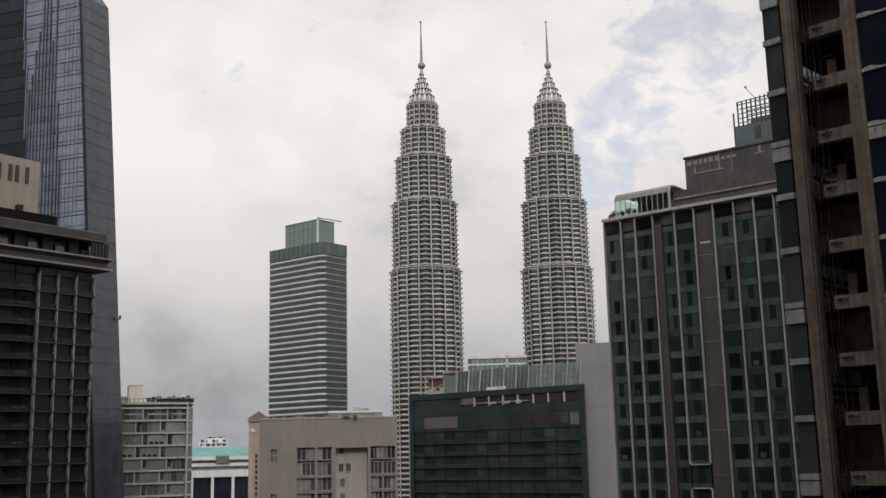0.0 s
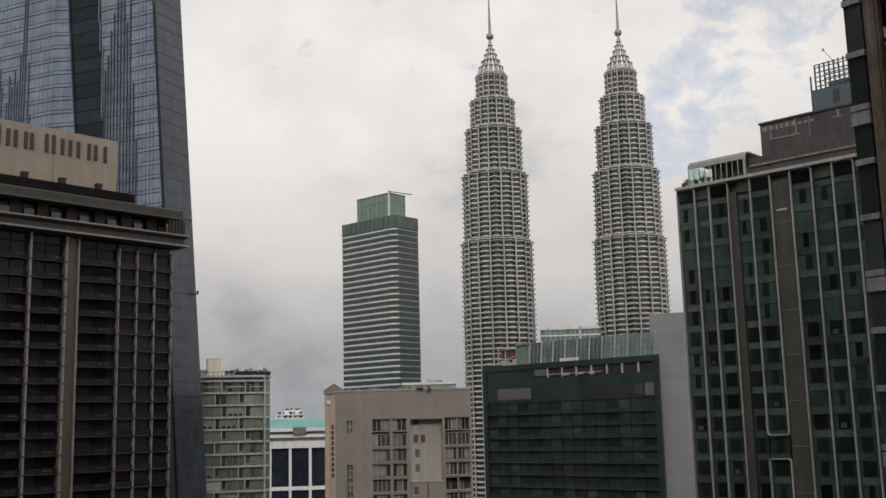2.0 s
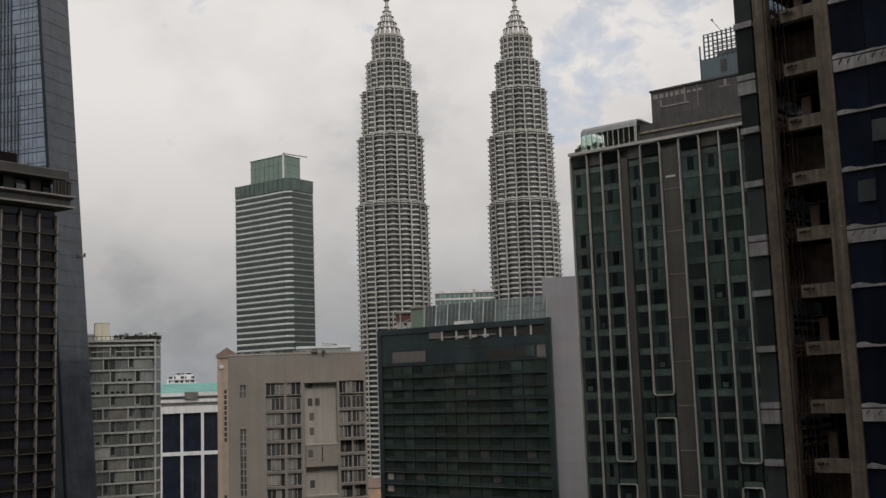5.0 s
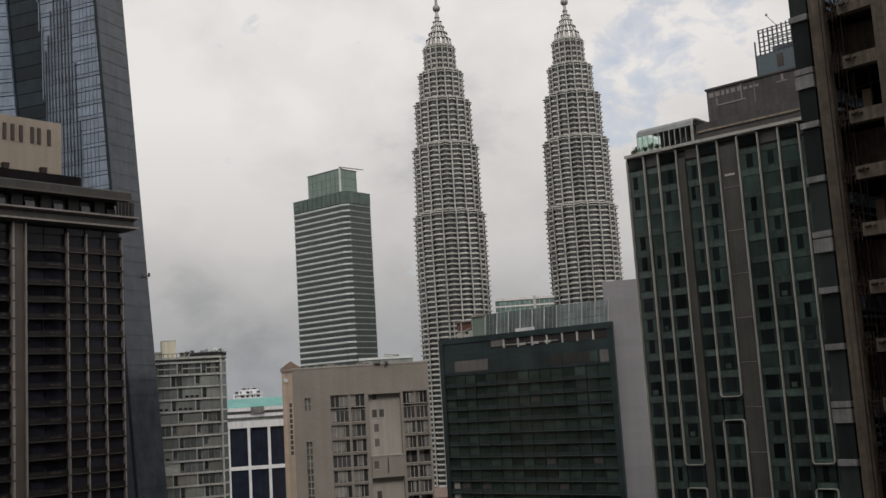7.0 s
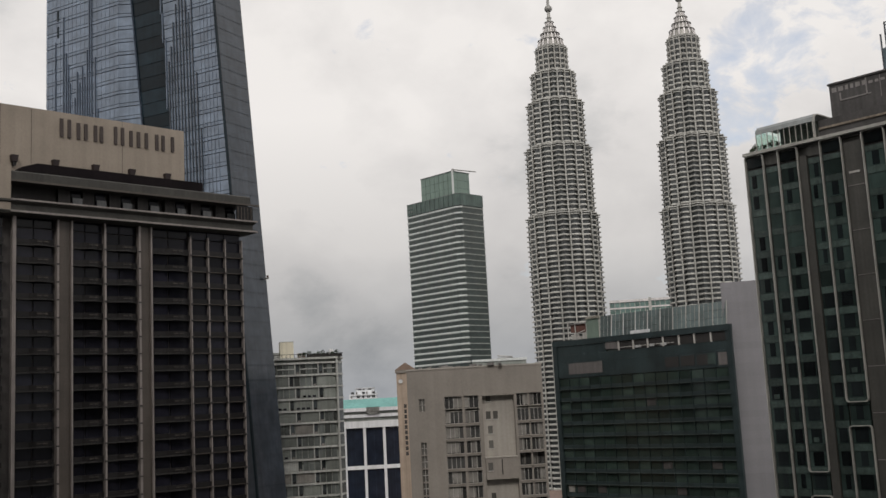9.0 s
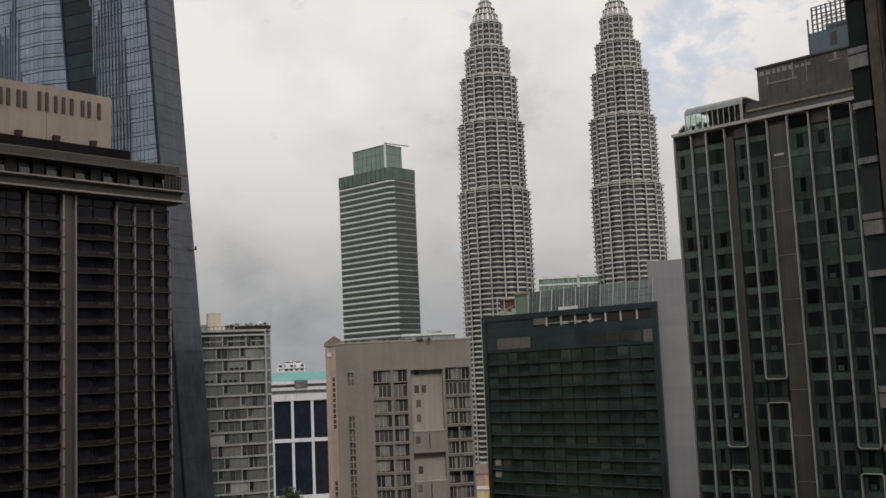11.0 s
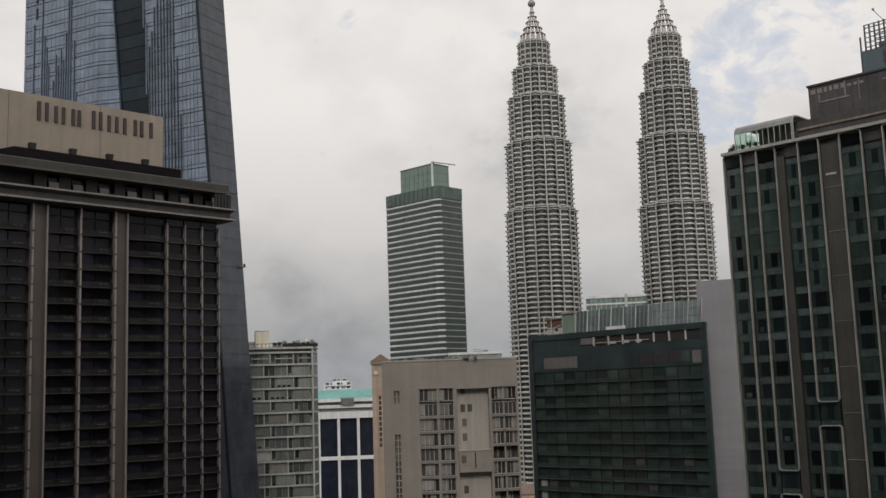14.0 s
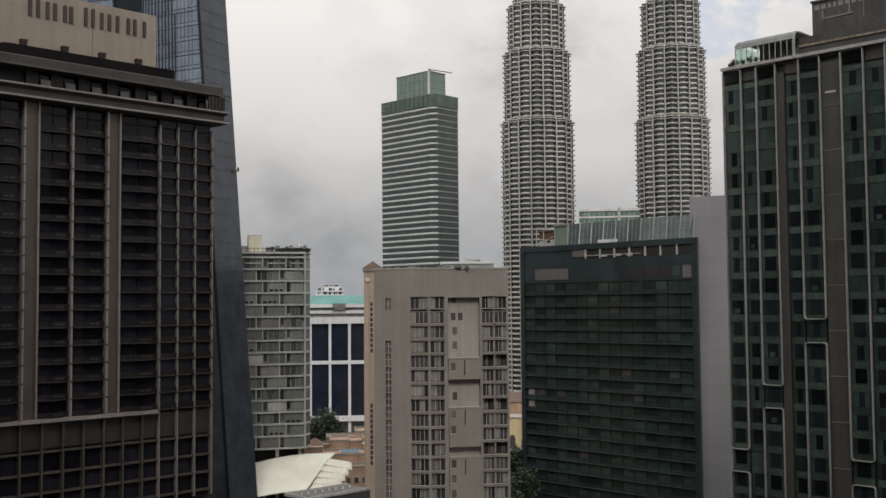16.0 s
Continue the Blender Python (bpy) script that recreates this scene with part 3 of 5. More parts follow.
# ---- dark hotel with wavy balconies ----
def hotel():
    c, n = 189.5, -51
    t = thing("hotel_building", "dark bronze hotel with wavy balconies and deep columns", "hotel", c, n, 97)
    P, Z0 = 3.32, 30.02
    part("core", box(58, 121.3, 1.55, 26, BASE, 91), BLACK, t)
    # wavy balcony bays: glass, slab and panel front on every floor
    bays = [(59.5, 71.6), (73.9, 80.9), (84.1, 90.4), (90.9, 97.4), (100.6, 108.8)]
    for x0, x1 in bays:
        w = x1 - x0
        pts = []
        for i in range(13):
            u = i / 12
            bulge = 0.85 / (1 + math.exp(-(u - 0.42) * 26)) / (1 + math.exp((u - 0.82) * 26))
            pts.append((w * u, 0.45 - bulge))
        ring = [(x, y) for x, y in pts] + [(x, y + 0.16) for x, y in reversed(pts)]
        panel = Solid().prism(ring, 0.15, 1.05).mesh("balcony_panel", BALCONY)
        # slab lighter than the panel, so its top-lit edge is in the colour
        slab = Solid().prism(pts + [(w, 1.5), (0, 1.5)], -0.12, 0.1).mesh("slab", BROWN_DARK)
        rail = Solid()
        rail.box(w * .5, w * .62, pts[7][1] - .1, pts[7][1] - .02, .55, .7)
        rail.box(w * .66, w * .78, pts[7][1] - .1, pts[7][1] - .02, .55, .7)
        clip = rail.mesh("rail_plate", BRONZE)
        glass = Solid()
        glass.box(0, w * .46, 1.2, 1.5, 0.1, 3.15)
        glass.box(w * .5, w, 1.2, 1.5, 0.1, 3.15)
        gl = glass.mesh("window", HOTEL_GLASS)
        for k in range(17):
            z = Z0 + P * k
            put("balcony_panel", panel, t, x0, 0, z)
            put("slab", slab, t, x0, 0, z)
            put("rail_plate", clip, t, x0, 0, z)
            put("window", gl, t, x0, 0, z)
        put("window", gl, t, x0, 0, Z0 + P * 17)
    # gridded corner bays
    xs = [109.05, 113.1, 117.1, 121.1]
    front = box(0.15, 3.9, 0.2, 0.4, 0.1, 1.1).mesh("balcony_panel", BALCONY)
    ledge = box(0.0, 4.05, 0.02, 1.5, -0.08, 0.06).mesh("slab", BRONZE)
    gl = box(0.15, 3.9, 0.75, 1.0, 0.1, 3.2).mesh("window", HOTEL_GLASS)
    for x in xs[:3]:
        for k in range(17):
            z = Z0 + P * k
            for nm, me in (("balcony_panel", front), ("slab", ledge), ("window", gl)):
                put(nm, me, t, x, 0, z)
        put("window", gl, t, x, 0, Z0 + P * 17)
    for x in xs:
        part("mullion", box(x - .11, x + .11, -0.1, 0.9, 12.0, 87), BRONZE_PALE, t)
    for x, w in ((73.3, .32), (81.35, .13), (90.65, .18), (97.7, .13)):
        part("mullion", box(x - w, x + w, -0.15, 0.8, Z0, 88.5), BRONZE_PALE, t)
    for x0, x1 in ((81.6, 83.9), (98.0, 100.1)):
        col = part("column", box(x0, x1, 0.3, 1.5, Z0, 88.5), BRONZE, t)
        part("column_edge", box(x1, x1 + .3, -0.2, 1.5, Z0, 88.5), BRONZE_PALE, col)
        part("column_edge", box(x0 - .22, x0, -0.1, 1.5, Z0, 88.5), BRONZE_PALE, col)
    nib = box(-.24, .24, -0.24, -0.1, -0.16, 0.1).mesh("slab_nib", BROWN_DARK)
    for x in (109.05, 113.1, 117.1, 121.1, 81.35, 90.65, 97.7):
        for k in range(17):
            put("slab_nib", nib, t, x, 0, Z0 + P * k)
    # ledge and lower grid
    part("ledge", box(58, 108.4, -0.9, 1.5, 29.4, 30.05), BRONZE_PALE, t)
    part("lower_wall", box(58, 121.2, 0.7, 1.5, 24.6, 29.3), BROWN_DARK, t)
    lowx = [61.2, 65.2, 69.2, 73.2, 77.2, 81.2, 85.3, 89.3, 93.3, 97.35, 101.3, 105.4]
    for x in lowx:
        part("mullion", box(x - .17, x + .17, -0.1, 1.5, BASE, 29.4), BRONZE, t)
    lo_slab = box(0.2, 3.9, 0.2, 1.5, -0.12, 0.25).mesh("slab", BRONZE)
    lo_glass = box(0.2, 3.9, 1.2, 1.5, 0.25, 3.4).mesh("window", HOTEL_GLASS)
    for x in lowx + xs[:3]:
        for z in (-1.4, 2.2, 5.8, 9.35, 12.94, 16.5, 20.07, 23.94):
            put("slab", lo_slab, t, x, 0, z)
            if z < 23:
                put("window", lo_glass, t, x, 0, z)
    # cornice, set-back top storey and parapet
    cornice = part("cornice", Solid().rings([[(58, 3, z), (58, y, z), (x1, y, z), (x1, 3, z)] for z, y, x1 in ((88.2, -.5, 122.3), (88.5, -1.4, 123.7), (88.9, -1.6, 124.0), (89.2, -.9, 123.4), (90.2, -.9, 123.4), (90.6, -1.5, 123.9), (91.0, -1.5, 123.9))]),
         PARAPET_GREY, t)
    part("cornice_edge", box(72.0, 124.1, -1.75, -1.55, 88.62, 88.95), BRONZE_PALE, cornice)
    part("cornice_edge", box(72.0, 124.1, -1.75, -1.5, 90.8, 91.1), BRONZE_PALE, cornice)
    part("top_storey", box(72.5, 121, 2.4, 24, 91, 94.6), BROWN_DARK, t)
    pier = box(-1.15, 1.15, 1.4, 2.4, 91.0, 94.5).mesh("pier", BROWN_DARK)
    win = box(0, 1.9, 1.9, 2.3, 91.9, 94.3).mesh("window", HOTEL_GLASS)
    low = box(-.5, 1.4, 1.45, 1.6, 91.2, 92.9).mesh("balcony_panel", SMOKE_PANEL)
    for i, x in enumerate((83.2, 88.0, 93.4, 99.3, 105.3, 111.2, 117.0)):
        put("pier", pier, t, x)
        put("window", win, t, x + 1.6)
        put("balcony_panel", low, t, x + 2.2)
    part("corner_railing", box(119.5, 123.5, -0.9, -0.7, 91, 94.2), BALCONY, t)
    rail = box(-.08, .08, -1.0, -.85, 91, 94).mesh("rail_post", BRONZE)
    for i in range(5):
        put("rail_post", rail, t, 119.8 + .8 * i)
    par = part("parapet", Solid().rings([[(72.2, 22, z), (72.2, y, z), (x1, y, z), (x1, 22, z)] for z, y, x1 in ((94.4, -.4, 122.6), (94.6, -.9, 123.0), (96.2, -.9, 123.0), (96.5, -.4, 122.6))]), PARAPET_GREY, t)
    part("parapet_edge", box(72.0, 125.0, -1.1, -0.85, 94.4, 94.75), BRONZE, par)
    part("roof_box", Solid().rings([[(75.0, y, 96.5), (112.8, y, 96.5), (112.8, y, 98.75), (78.0, y, 98.75), (75.0, y, 97.7)] for y in (1.2, 20)]), surface("dark_roof_cladding", (0.012, 0.010, 0.011), 0.9, spec=0.05), t, "dark roof-top plant screen")
    # wing further along, with the same dark bays under a cream band
    part("cream_band", box(46, 72.2, -1.2, 22, 88.4, 97.2), CREAM, t, "cream rendered band")
    # sign wall
    w = thing("sign_wall", "cream rendered roof wall with a row of dark letter-like shapes", "sign", 195, n, 90, z=91)
    part("wall", box(40, 111, 0, 12, 91, 110.6), CREAM, w)
    for x in (72.6, 78.5, 97):
        part("joint", box(x, x + .07, -0.02, 0.02, 99, 110.55), BRONZE, w)
    marks = [(83.9, 86.4, 109.3), (87.3, 89.75, 108.9), (90.8, 93.0, 108.9), (95.05, 97.5, 109.3), (98.4, 101.0, 108.9), (101.8, 105.1, 108.9), (105.6, 108.7, 108.9)]
    for x0, x1, top in marks:
        s = Solid()
        s.box(x0 + .15, x0 + .8, -0.3, 0.02, 105.65, top)
        s.box(x1 - .8, x1 - .15, -0.3, 0.02, 105.65, top)
        part("sign_bar", s, LETTER, w)
    for x in (75.1, 83.0, 91.1, 98.8, 106.7):
        f = thing("floodlight", "dark square floodlight box below the roof sign", "light", 195, n, x, "sign floodlights", z=98.75)
        part("stand", Solid().box(x - .3, x + .3, -0.7, -0.1, 98.75, 99.5), BALCONY, f)
        part("housing", Solid().prism(((x - .5, -0.9), (x + .5, -.9), (x + .5, -.02), (x - .5, -.02)), 99.5, 100.75, ((x - .66, -1.1), (x + .66, -1.1), (x + .66, -.02), (x - .66, -.02))), MAROON, f)


hotel()


# ---- grey apartment block ----
def apartments():
    c, n = 285, -20
    t = thing("apartment_block", "grey-green apartment block with pale slab edges and mixed blinds", "apartment block", c, n, 20)
    X0, X1 = 2.0, 32.35
    part("body", Solid().prism(((X0, 0.9), (X1 - .4, 0.9), (34.0, 4.5), (34.0, 20), (X0, 20)), 12.6, 64.6), APT_WALL, t)
    part("base", box(X0 + 1, X1 - 1.5, 3, 19, BASE, 12.6), BROWN_DARK, t)
    for x in (4, 11, 18, 25, 31):
        part("base_column", box(x - .4, x + .4, 1.2, 2.2, BASE, 12.6), APT_SLAB, t)
    slab = Solid().prism(((X0, 0), (X1, 0), (34.2, 4), (34.2, 6), (X0, 6)), -0.24, 0.24).mesh("slab_edge", APT_SLAB)
    rng = random.Random(5)
    kinds = {}
    def panel(w, m):
        return kinds.setdefault((w, m.name), box(0, w, 0.45, 0.85, 0.35, 2.85).mesh("panel", m))
    post = box(-.13, .13, 0.1, 0.9, 0.2, 2.95).mesh("mullion", APT_SLAB)
    for k in range(17):
        z = 12.75 + 3.17 * k
        put("slab_edge", slab, t, z=z)
        if k == 16:
            break
        shift = 1.7 if k % 2 else 0.0
        x = X0 + 0.3 - 6.15 + shift
        while x < X1 - .8:
            a, b = max(x, X0 + .2), min(x + 4.65, X1 - .45)
            if b - a > 0.8:
                kind = rng.random()
                if kind < 0.70 and k < 15:
                    m = APT_PANEL if rng.random() < .82 else APT_SLAB if rng.random() < .4 else CURTAIN
                    put("panel", panel(round(b - a, 2), m), t, a, 0, z)
                    if b - a > 4 and rng.random() < .28:
                        for i in range(3):
                            put("low_window", kinds.setdefault("low", box(0, .85, .4, .5, .45, .95).mesh("low_window", HOTEL_GLASS)), t, a + .5 + 1.3 * i, 0, z)
                else:
                    q = 3 if b - a > 3 else 2
                    for i in range(q):
                        w = (b - a) / q
                        put("window", panel(round(w - .2, 2), APT_GLASS), t, a + i * w + .1, 0, z)
                        if k >= 15:
                            part("transom", box(a + i * w, a + i * w + w, 0.35, 0.6, z + 1.5, z + 1.75), APT_SLAB, t)
            if a < X1 - 6 or b < X1 - 1:
                put("mullion", post, t, b + .1, 0, z)
                if b + 1.2 < X1:
                    put("vent_window", panel(.95, STRIP_GLASS), t, b + .3, .1, z)
                    ac = box(b + .45, b + 1.15, 0.1, 0.5, z + .25, z + .8)
                    part("air_conditioner", ac, BALCONY if rng.random() < .6 else CURTAIN, t)
            x += 6.15
        put("side_glass", kinds.setdefault("side", Solid().prism(((32.3, 0.7), (34.1, 4.3), (33.95, 4.4), (32.1, .9)), .3, 2.9).mesh("side_glass", APT_GLASS)), t, 0, 0, z)
    part("corner_post", box(X1 - .35, X1 + .1, -.12, .9, 12.6, 64.6), APT_SLAB, t)
    part("roof_slab", Solid().prism(((X0, -.3), (X1, -.3), (34.4, 4), (34.4, 20), (X0, 20)), 64.4, 64.95), APT_SLAB, t)
    rp = box(-.06, .06, 0, .1, 64.95, 65.9).mesh("rail_post", BALCONY)
    for i in range(22):
        put("rail_post", rp, t, 10 + 1.1 * i)
    part("hand_rail", box(9, 34, 0, .1, 65.8, 65.92), BALCONY, t)
    part("parapet_planter", box(24.5, 33.8, .2, 1.5, 64.95, 65.75), BROWN_DARK, t)
    house = part("stair_house", box(17.5, 21.05, 3, 9, 64.95, 69.4), CREAM_PALE, t, "pale cream rendered stair house")
    part("stair_house_roof", box(17.45, 21.1, 2.95, 9.05, 69.4, 69.55), APT_SLAB, house)
    part("side_house", box(13.0, 17.4, 4, 9, 64.95, 66.7), APT_SLAB, t)
    part("plant_box", box(22, 24.2, 2, 4, 64.95, 66.3), FRAME_PALE, t)
    part("water_tank", Solid().lathe([(64.95, .7), (66.6, .7), (67.2, .45)], 10, 31.2, 4), WHITE, t)


apartments()


# ---- white office with tall navy windows ----
def white_office():
    c, n = 480, -12
    t = thing("office_block", "white-framed office with tall navy windows and teal roof", "office", c, n, 2)
    part("glass_wall", box(-24, 32, 1.0, 24, -1, 50), OFFICE_NAVY, t)
    part("teal_roof", Solid().prism(((-25, -1.5), (33, -1.5), (33, 25), (-25, 25)), 51.4, 55.4, ((-22, 4), (30, 4), (30, 22), (-22, 22))), TEAL, t, "teal sheet metal roof")
    for z0, z1, y in ((49.9, 51.4, -1.9), (47.2, 48.6, -1.2), (42.6, 45.6, -0.6), (24.4, 26.0, 0.1), (-1.0, 1.3, -1.2)):
        part("white_band", box(-24.6, 32.6, y, 2, z0, z1), WHITE, t)
    # grey strips that paint the shadow under the projecting white bands
    part("shadow_band", box(-24.4, 32.4, 0.4, 2, 48.6, 49.9), APT_WALL, t)
    part("shadow_band", box(-24.4, 32.4, 0.2, 2, 45.6, 47.2), APT_WALL, t)
    for i in range(-2, 5):
        x = -1.8 + 8.75 * i
        part("column", box(x - .6, x + .6, -0.3, 1.2, BASE, 42.8), WHITE, t)
        part("mullion", box(x + 4.2, x + 4.4, 0.7, 1.2, 0, 42.6), OFFICE_NAVY, t)
    part("roof_hatch", box(-.6, 5.2, -2.2, 0, 48.5, 51.6), BROWN_PANEL, t, "brown louvred recess in the roof band")
    for i in range(6):
        part("hatch_slat", box(-.5, 5.1, -2.35, -2.2, 48.7 + .48 * i, 48.95 + .48 * i), STEEL_DARK, t)
    part("ground_storey", box(-22, 30, 4, 22, BASE, -1), APT_WALL, t)


white_office()
far = thing("apartment_tower", "distant white apartment tower with stepped balconies", "apartment block", 900, -12, -2, z=-45)
part("body", box(-15, 8, 0, 18, -45, 64), HAZE_WALL, far)
part("upper_body", box(-9, 6, 1, 18, 64, 68.6), HAZE_WALL, far)
part("roof_slab", box(-10, 7, 0, 18, 68.6, 69.2), WHITE, far)
gal = box(-13.5, 9, -1.6, 0, 0, .9).mesh("balcony", WHITE)
wide = box(0, 2.6, -0.25, 0.02, 0, 1.7).mesh("window", FLAT_GLASS)
slim = box(0, 1.2, -0.25, 0.02, 0, 1.7).mesh("window", DULL_WINDOW)
rng = random.Random(17)
for k in range(9):
    z = 40 + 3.3 * k
    if k < 8:
        put("balcony", gal, far, 0, 0, z)
    for i in range(5 if k < 8 else 3):
        put("window", wide if rng.random() < .6 else slim, far, (-14 if k < 8 else -8) + 4.4 * i + rng.random(), 0 if k < 8 else 1, z + 1.2)
for x in (-10, -4.5, 1.5, 7.5):
    part("balcony_divider", box(x - .2, x + .2, -1.7, 0, 40, 66), HAZE_WALL, far)


# ---- ochre tower with a little pediment ----
def ochre_tower():
    t = thing("residential_tower", "ochre rendered tower with small square stair windows and pediment", "apartment block", 262, -7, -12)
    part("body", box(-15.55, -3, 0, 16, BASE, 58.8), OCHRE, t)
    part("cornice", box(-15.8, -10.7, -.3, 6, 58.8, 59.5), BEIGE, t)
    part("pediment", Solid().rings([[(-15.9, y, 59.5), (-10.6, y, 59.5), (-13.25, y, 61.3)] for y in (-.35, 6)]), surface("brown_pediment", (0.24, 0.17, 0.13), 0.8), t)
    dish = part("dish", Solid().rings([[(-14.5 + r * math.cos(a * .5236), y, 56.75 + r * math.sin(a * .5236)) for a in range(12)] for y, r in ((-.25, .08), (-.35, .35), (-.5, .52), (-.45, .52))]), WHITE, t, "small white satellite dish")
    part("dish_arm", Solid().bar((-14.5, .05, 56.6), (-14.5, -.3, 56.75), .05), STEEL_DARK, dish)
    win = box(-.32, .32, -.03, .2, 0, .95).mesh("stair_window", BLACK)
    for k in range(10):
        put("stair_window", win, t, -13.65, 0, 50.2 - 1.27 * k)
    for k in range(12):
        put("stair_window", win, t, -13.75, 0, 25.3 - 1.27 * k)


ochre_tower()


# ---- beige apartment tower ----
def beige_tower():
    n1, n2, c = 2, -14, 205
    t = thing("apartment_tower", "weathered beige rendered apartment tower with gridded windows and projecting boxes", "apartment block", c, n1, -35)
    e = Vector((-32.15, 0.0))
    ux = Vector((math.cos(radians(n1 - n2)), math.sin(radians(n1 - n2))))
    uy = Vector((-ux.y, ux.x))
    def right(s, d):
        return tuple(e + ux * (s - 25.48) + uy * d)
    def rbox(solid, s0, s1, d0, d1, z0, z1):
        return solid.prism((right(s0, d0), right(s1, d0), right(s1, d1), right(s0, d1)), z0, z1)
    P, TOPW, H = 2.86, 51.9, 2.36
    rows = 16
    zs = [TOPW - H - P * k for k in range(rows)]
    bottom = zs[-1]
    # core, left wall with openings built from piers and spandrels
    part("core", Solid().prism((( -42.6, 1.4), (-33.0, 1.4), right(26.6, 2.8), right(41.3, 2.8), right(41.3, 16), (-42.6, 18)), BASE, 57), BEIGE, t)
    part("pier", box(-43.0, -40.75, 0, 1.6, BASE, TOPW), BEIGE, t)
    part("pier", box(-39.6, -35.75, 0, 1.6, BASE, TOPW), BEIGE, t)
    part("top_wall", box(-43.0, -32.15, 0.004, 1.6, TOPW, 57.3), BEIGE, t)
    edges = [(51.7, 49.3)] + [(43.3 - 2.56 * i, 41.0 - 2.56 * i) for i in range(16)]
    prev = TOPW
    for hi, lo in edges:
        part("slot_spandrel", box(-40.75, -39.6, 0.002, 1.6, hi, prev), BEIGE, t)
        slot = part("slot_window", box(-40.72, -39.63, 0.35, 0.6, lo, hi), DULL_WINDOW, t)
        part("slot_frame", Solid().box(-40.24, -40.12, 0.22, 0.36, lo, hi).box(-40.72, -39.63, .22, .36, (lo + hi) / 2, (lo + hi) / 2 + .12), FRAME_PALE, slot)
        prev = lo
    part("slot_spandrel", box(-40.75, -39.6, 0.002, 1.6, BASE, prev), BEIGE, t)
    part("seam_pier", box(-32.28, -31.95, -.06, 1.6, BASE, 57.5), BEIGE, t)
    # right wall piers
    for a, b in ((25.5, 25.9), (28.65, 29.35), (35.65, 36.15), (41.05, 41.45)):
        part("pier", rbox(Solid(), a, b, 0, 1.7, BASE, TOPW + .01), BEIGE, t)
    part("top_wall", rbox(Solid(), 25.48, 41.45, 0.002, 2.6, TOPW + .012, 57.3), BEIGE, t)
    part("coping", Solid().prism((( -43.1, -.08), (-32.1, -.08), right(41.55, -.08), right(41.55, 16), (-43.1, 18)), 57.3, 57.6), BEIGE_PALE, t)
    # windows of every floor: spandrel, glass, curtains, frame bars
    rng = random.Random(11)
    for k, z in enumerate(zs):
        for side, a, b, bars in (("l", -35.75, -32.3, 4), ("r", 25.9, 28.62, 3), ("r", 36.16, 38.42, 3), ("r", 38.7, 41.05, 3)):
            def mk(x0, x1, y0, y1, z0, z1, solid=None):
                solid = solid or Solid()
                return solid.box(x0, x1, y0, y1, z0, z1) if side == "l" else rbox(solid, x0, x1, y0, y1, z0, z1)
            balcony = a > 36 and k in (4, 7, 10)
            part("spandrel", mk(a, b, 0.02, 1.5, z + H - P - 0.0, z), BEIGE, t) if k else None
            part("sill", mk(a - .05, b + .05, -.08, .3, z - .1, z + .03), BEIGE_PALE, t)
            depth = 1.15 if balcony else .5
            pane = part("window_pane", mk(a, b, depth, depth + .15, z, z + H), FLAT_GLASS, t)
            if rng.random() < .9:
                u0 = rng.choice((0, 0, .25, .5)); u1 = min(1, u0 + rng.choice((.3, .5, .7)))
                part("curtain", mk(a + (b - a) * u0 + .05, a + (b - a) * u1, depth - .04, depth - .01, z + .15, z + H - .05), CURTAIN, pane)
            bar = Solid()
            for i in range(bars + 1):
                x = a + (b - a) * i / bars
                mk(x - .045, x + .045, depth - .16, depth - .05, z, z + H, bar)
            mk(a, b, depth - .16, depth - .05, z + H - .12, z + H, bar)
            part("window_frame", bar, FRAME_PALE if not balcony else BALCONY, pane)
        part("mid_bar", rbox(Solid(), 38.42, 38.7, .1, 1.5, z - .3, z + H), BEIGE, t)
    # the recessed middle strip with boxes standing out of it
    part("recess_wall", rbox(Solid(), 29.36, 35.64, 1.1, 2.6, BASE, 52.2), BEIGE_PALE, t, "paler recessed wall")
    for z0, z1, d in ((35.7, 39.75, -.25), (22.6, 30.1, -.3), (8.0, 20.5, -.25)):
        outer = part("projecting_box", rbox(Solid(), 29.4, 35.6, d, 2.2, z0, z1), BEIGE, t)
        part("box_coping", rbox(Solid(), 29.32, 35.66, d - .1, 2.2, z1, z1 + .22), BEIGE_PALE, outer)
        part("drain_pipe", rbox(Solid(), 32.45, 32.6, d - .1, d + .02, z1 - 3.2, z1 - .3), BALCONY, outer)
    hood = rbox(Solid(), 29.3, 35.7, -.12, 2.3, 51.7, 52.1)
    part("hood", hood, BEIGE, t)
    for s0, z, d in ((30.1, 47.2, 1.06), (31.5, 47.2, 1.06), (30.35, 44.4, 1.06), (30.35, 41.6, 1.06), (29.8, 37.4, -.3), (30.3, 31.6, 1.06), (29.8, 28.2, -.35), (29.8, 25.2, -.35), (29.8, 18.6, -.3), (29.8, 15.7, -.3), (29.8, 12.8, -.3), (30.2, 50.6, 1.06)):
        small = part("small_window", rbox(Solid(), s0, s0 + .9, d, d + .1, z, z + 1.5), DULL_WINDOW, t)
        part("small_sill", rbox(Solid(), s0 - .08, s0 + .98, d - .08, d + .1, z - .14, z), FRAME_PALE, small)
    rng = random.Random(4)
    for i in range(9):
        x = -41 + i * 1.9 + rng.random()
        part("roof_block", box(x, x + .5 + rng.random(), 1.0, 2.0, 57.6, 57.75 + .35 * rng.random()), ROOF_GREY, t)
    part("roof_pipe", Solid().bar((-38.5, 1.2, 57.7), (-37.6, 1.4, 58.6), .05).bar((-37.0, 1.2, 57.6), (-36.2, 1.4, 58.3), .05), STEEL_DARK, t)


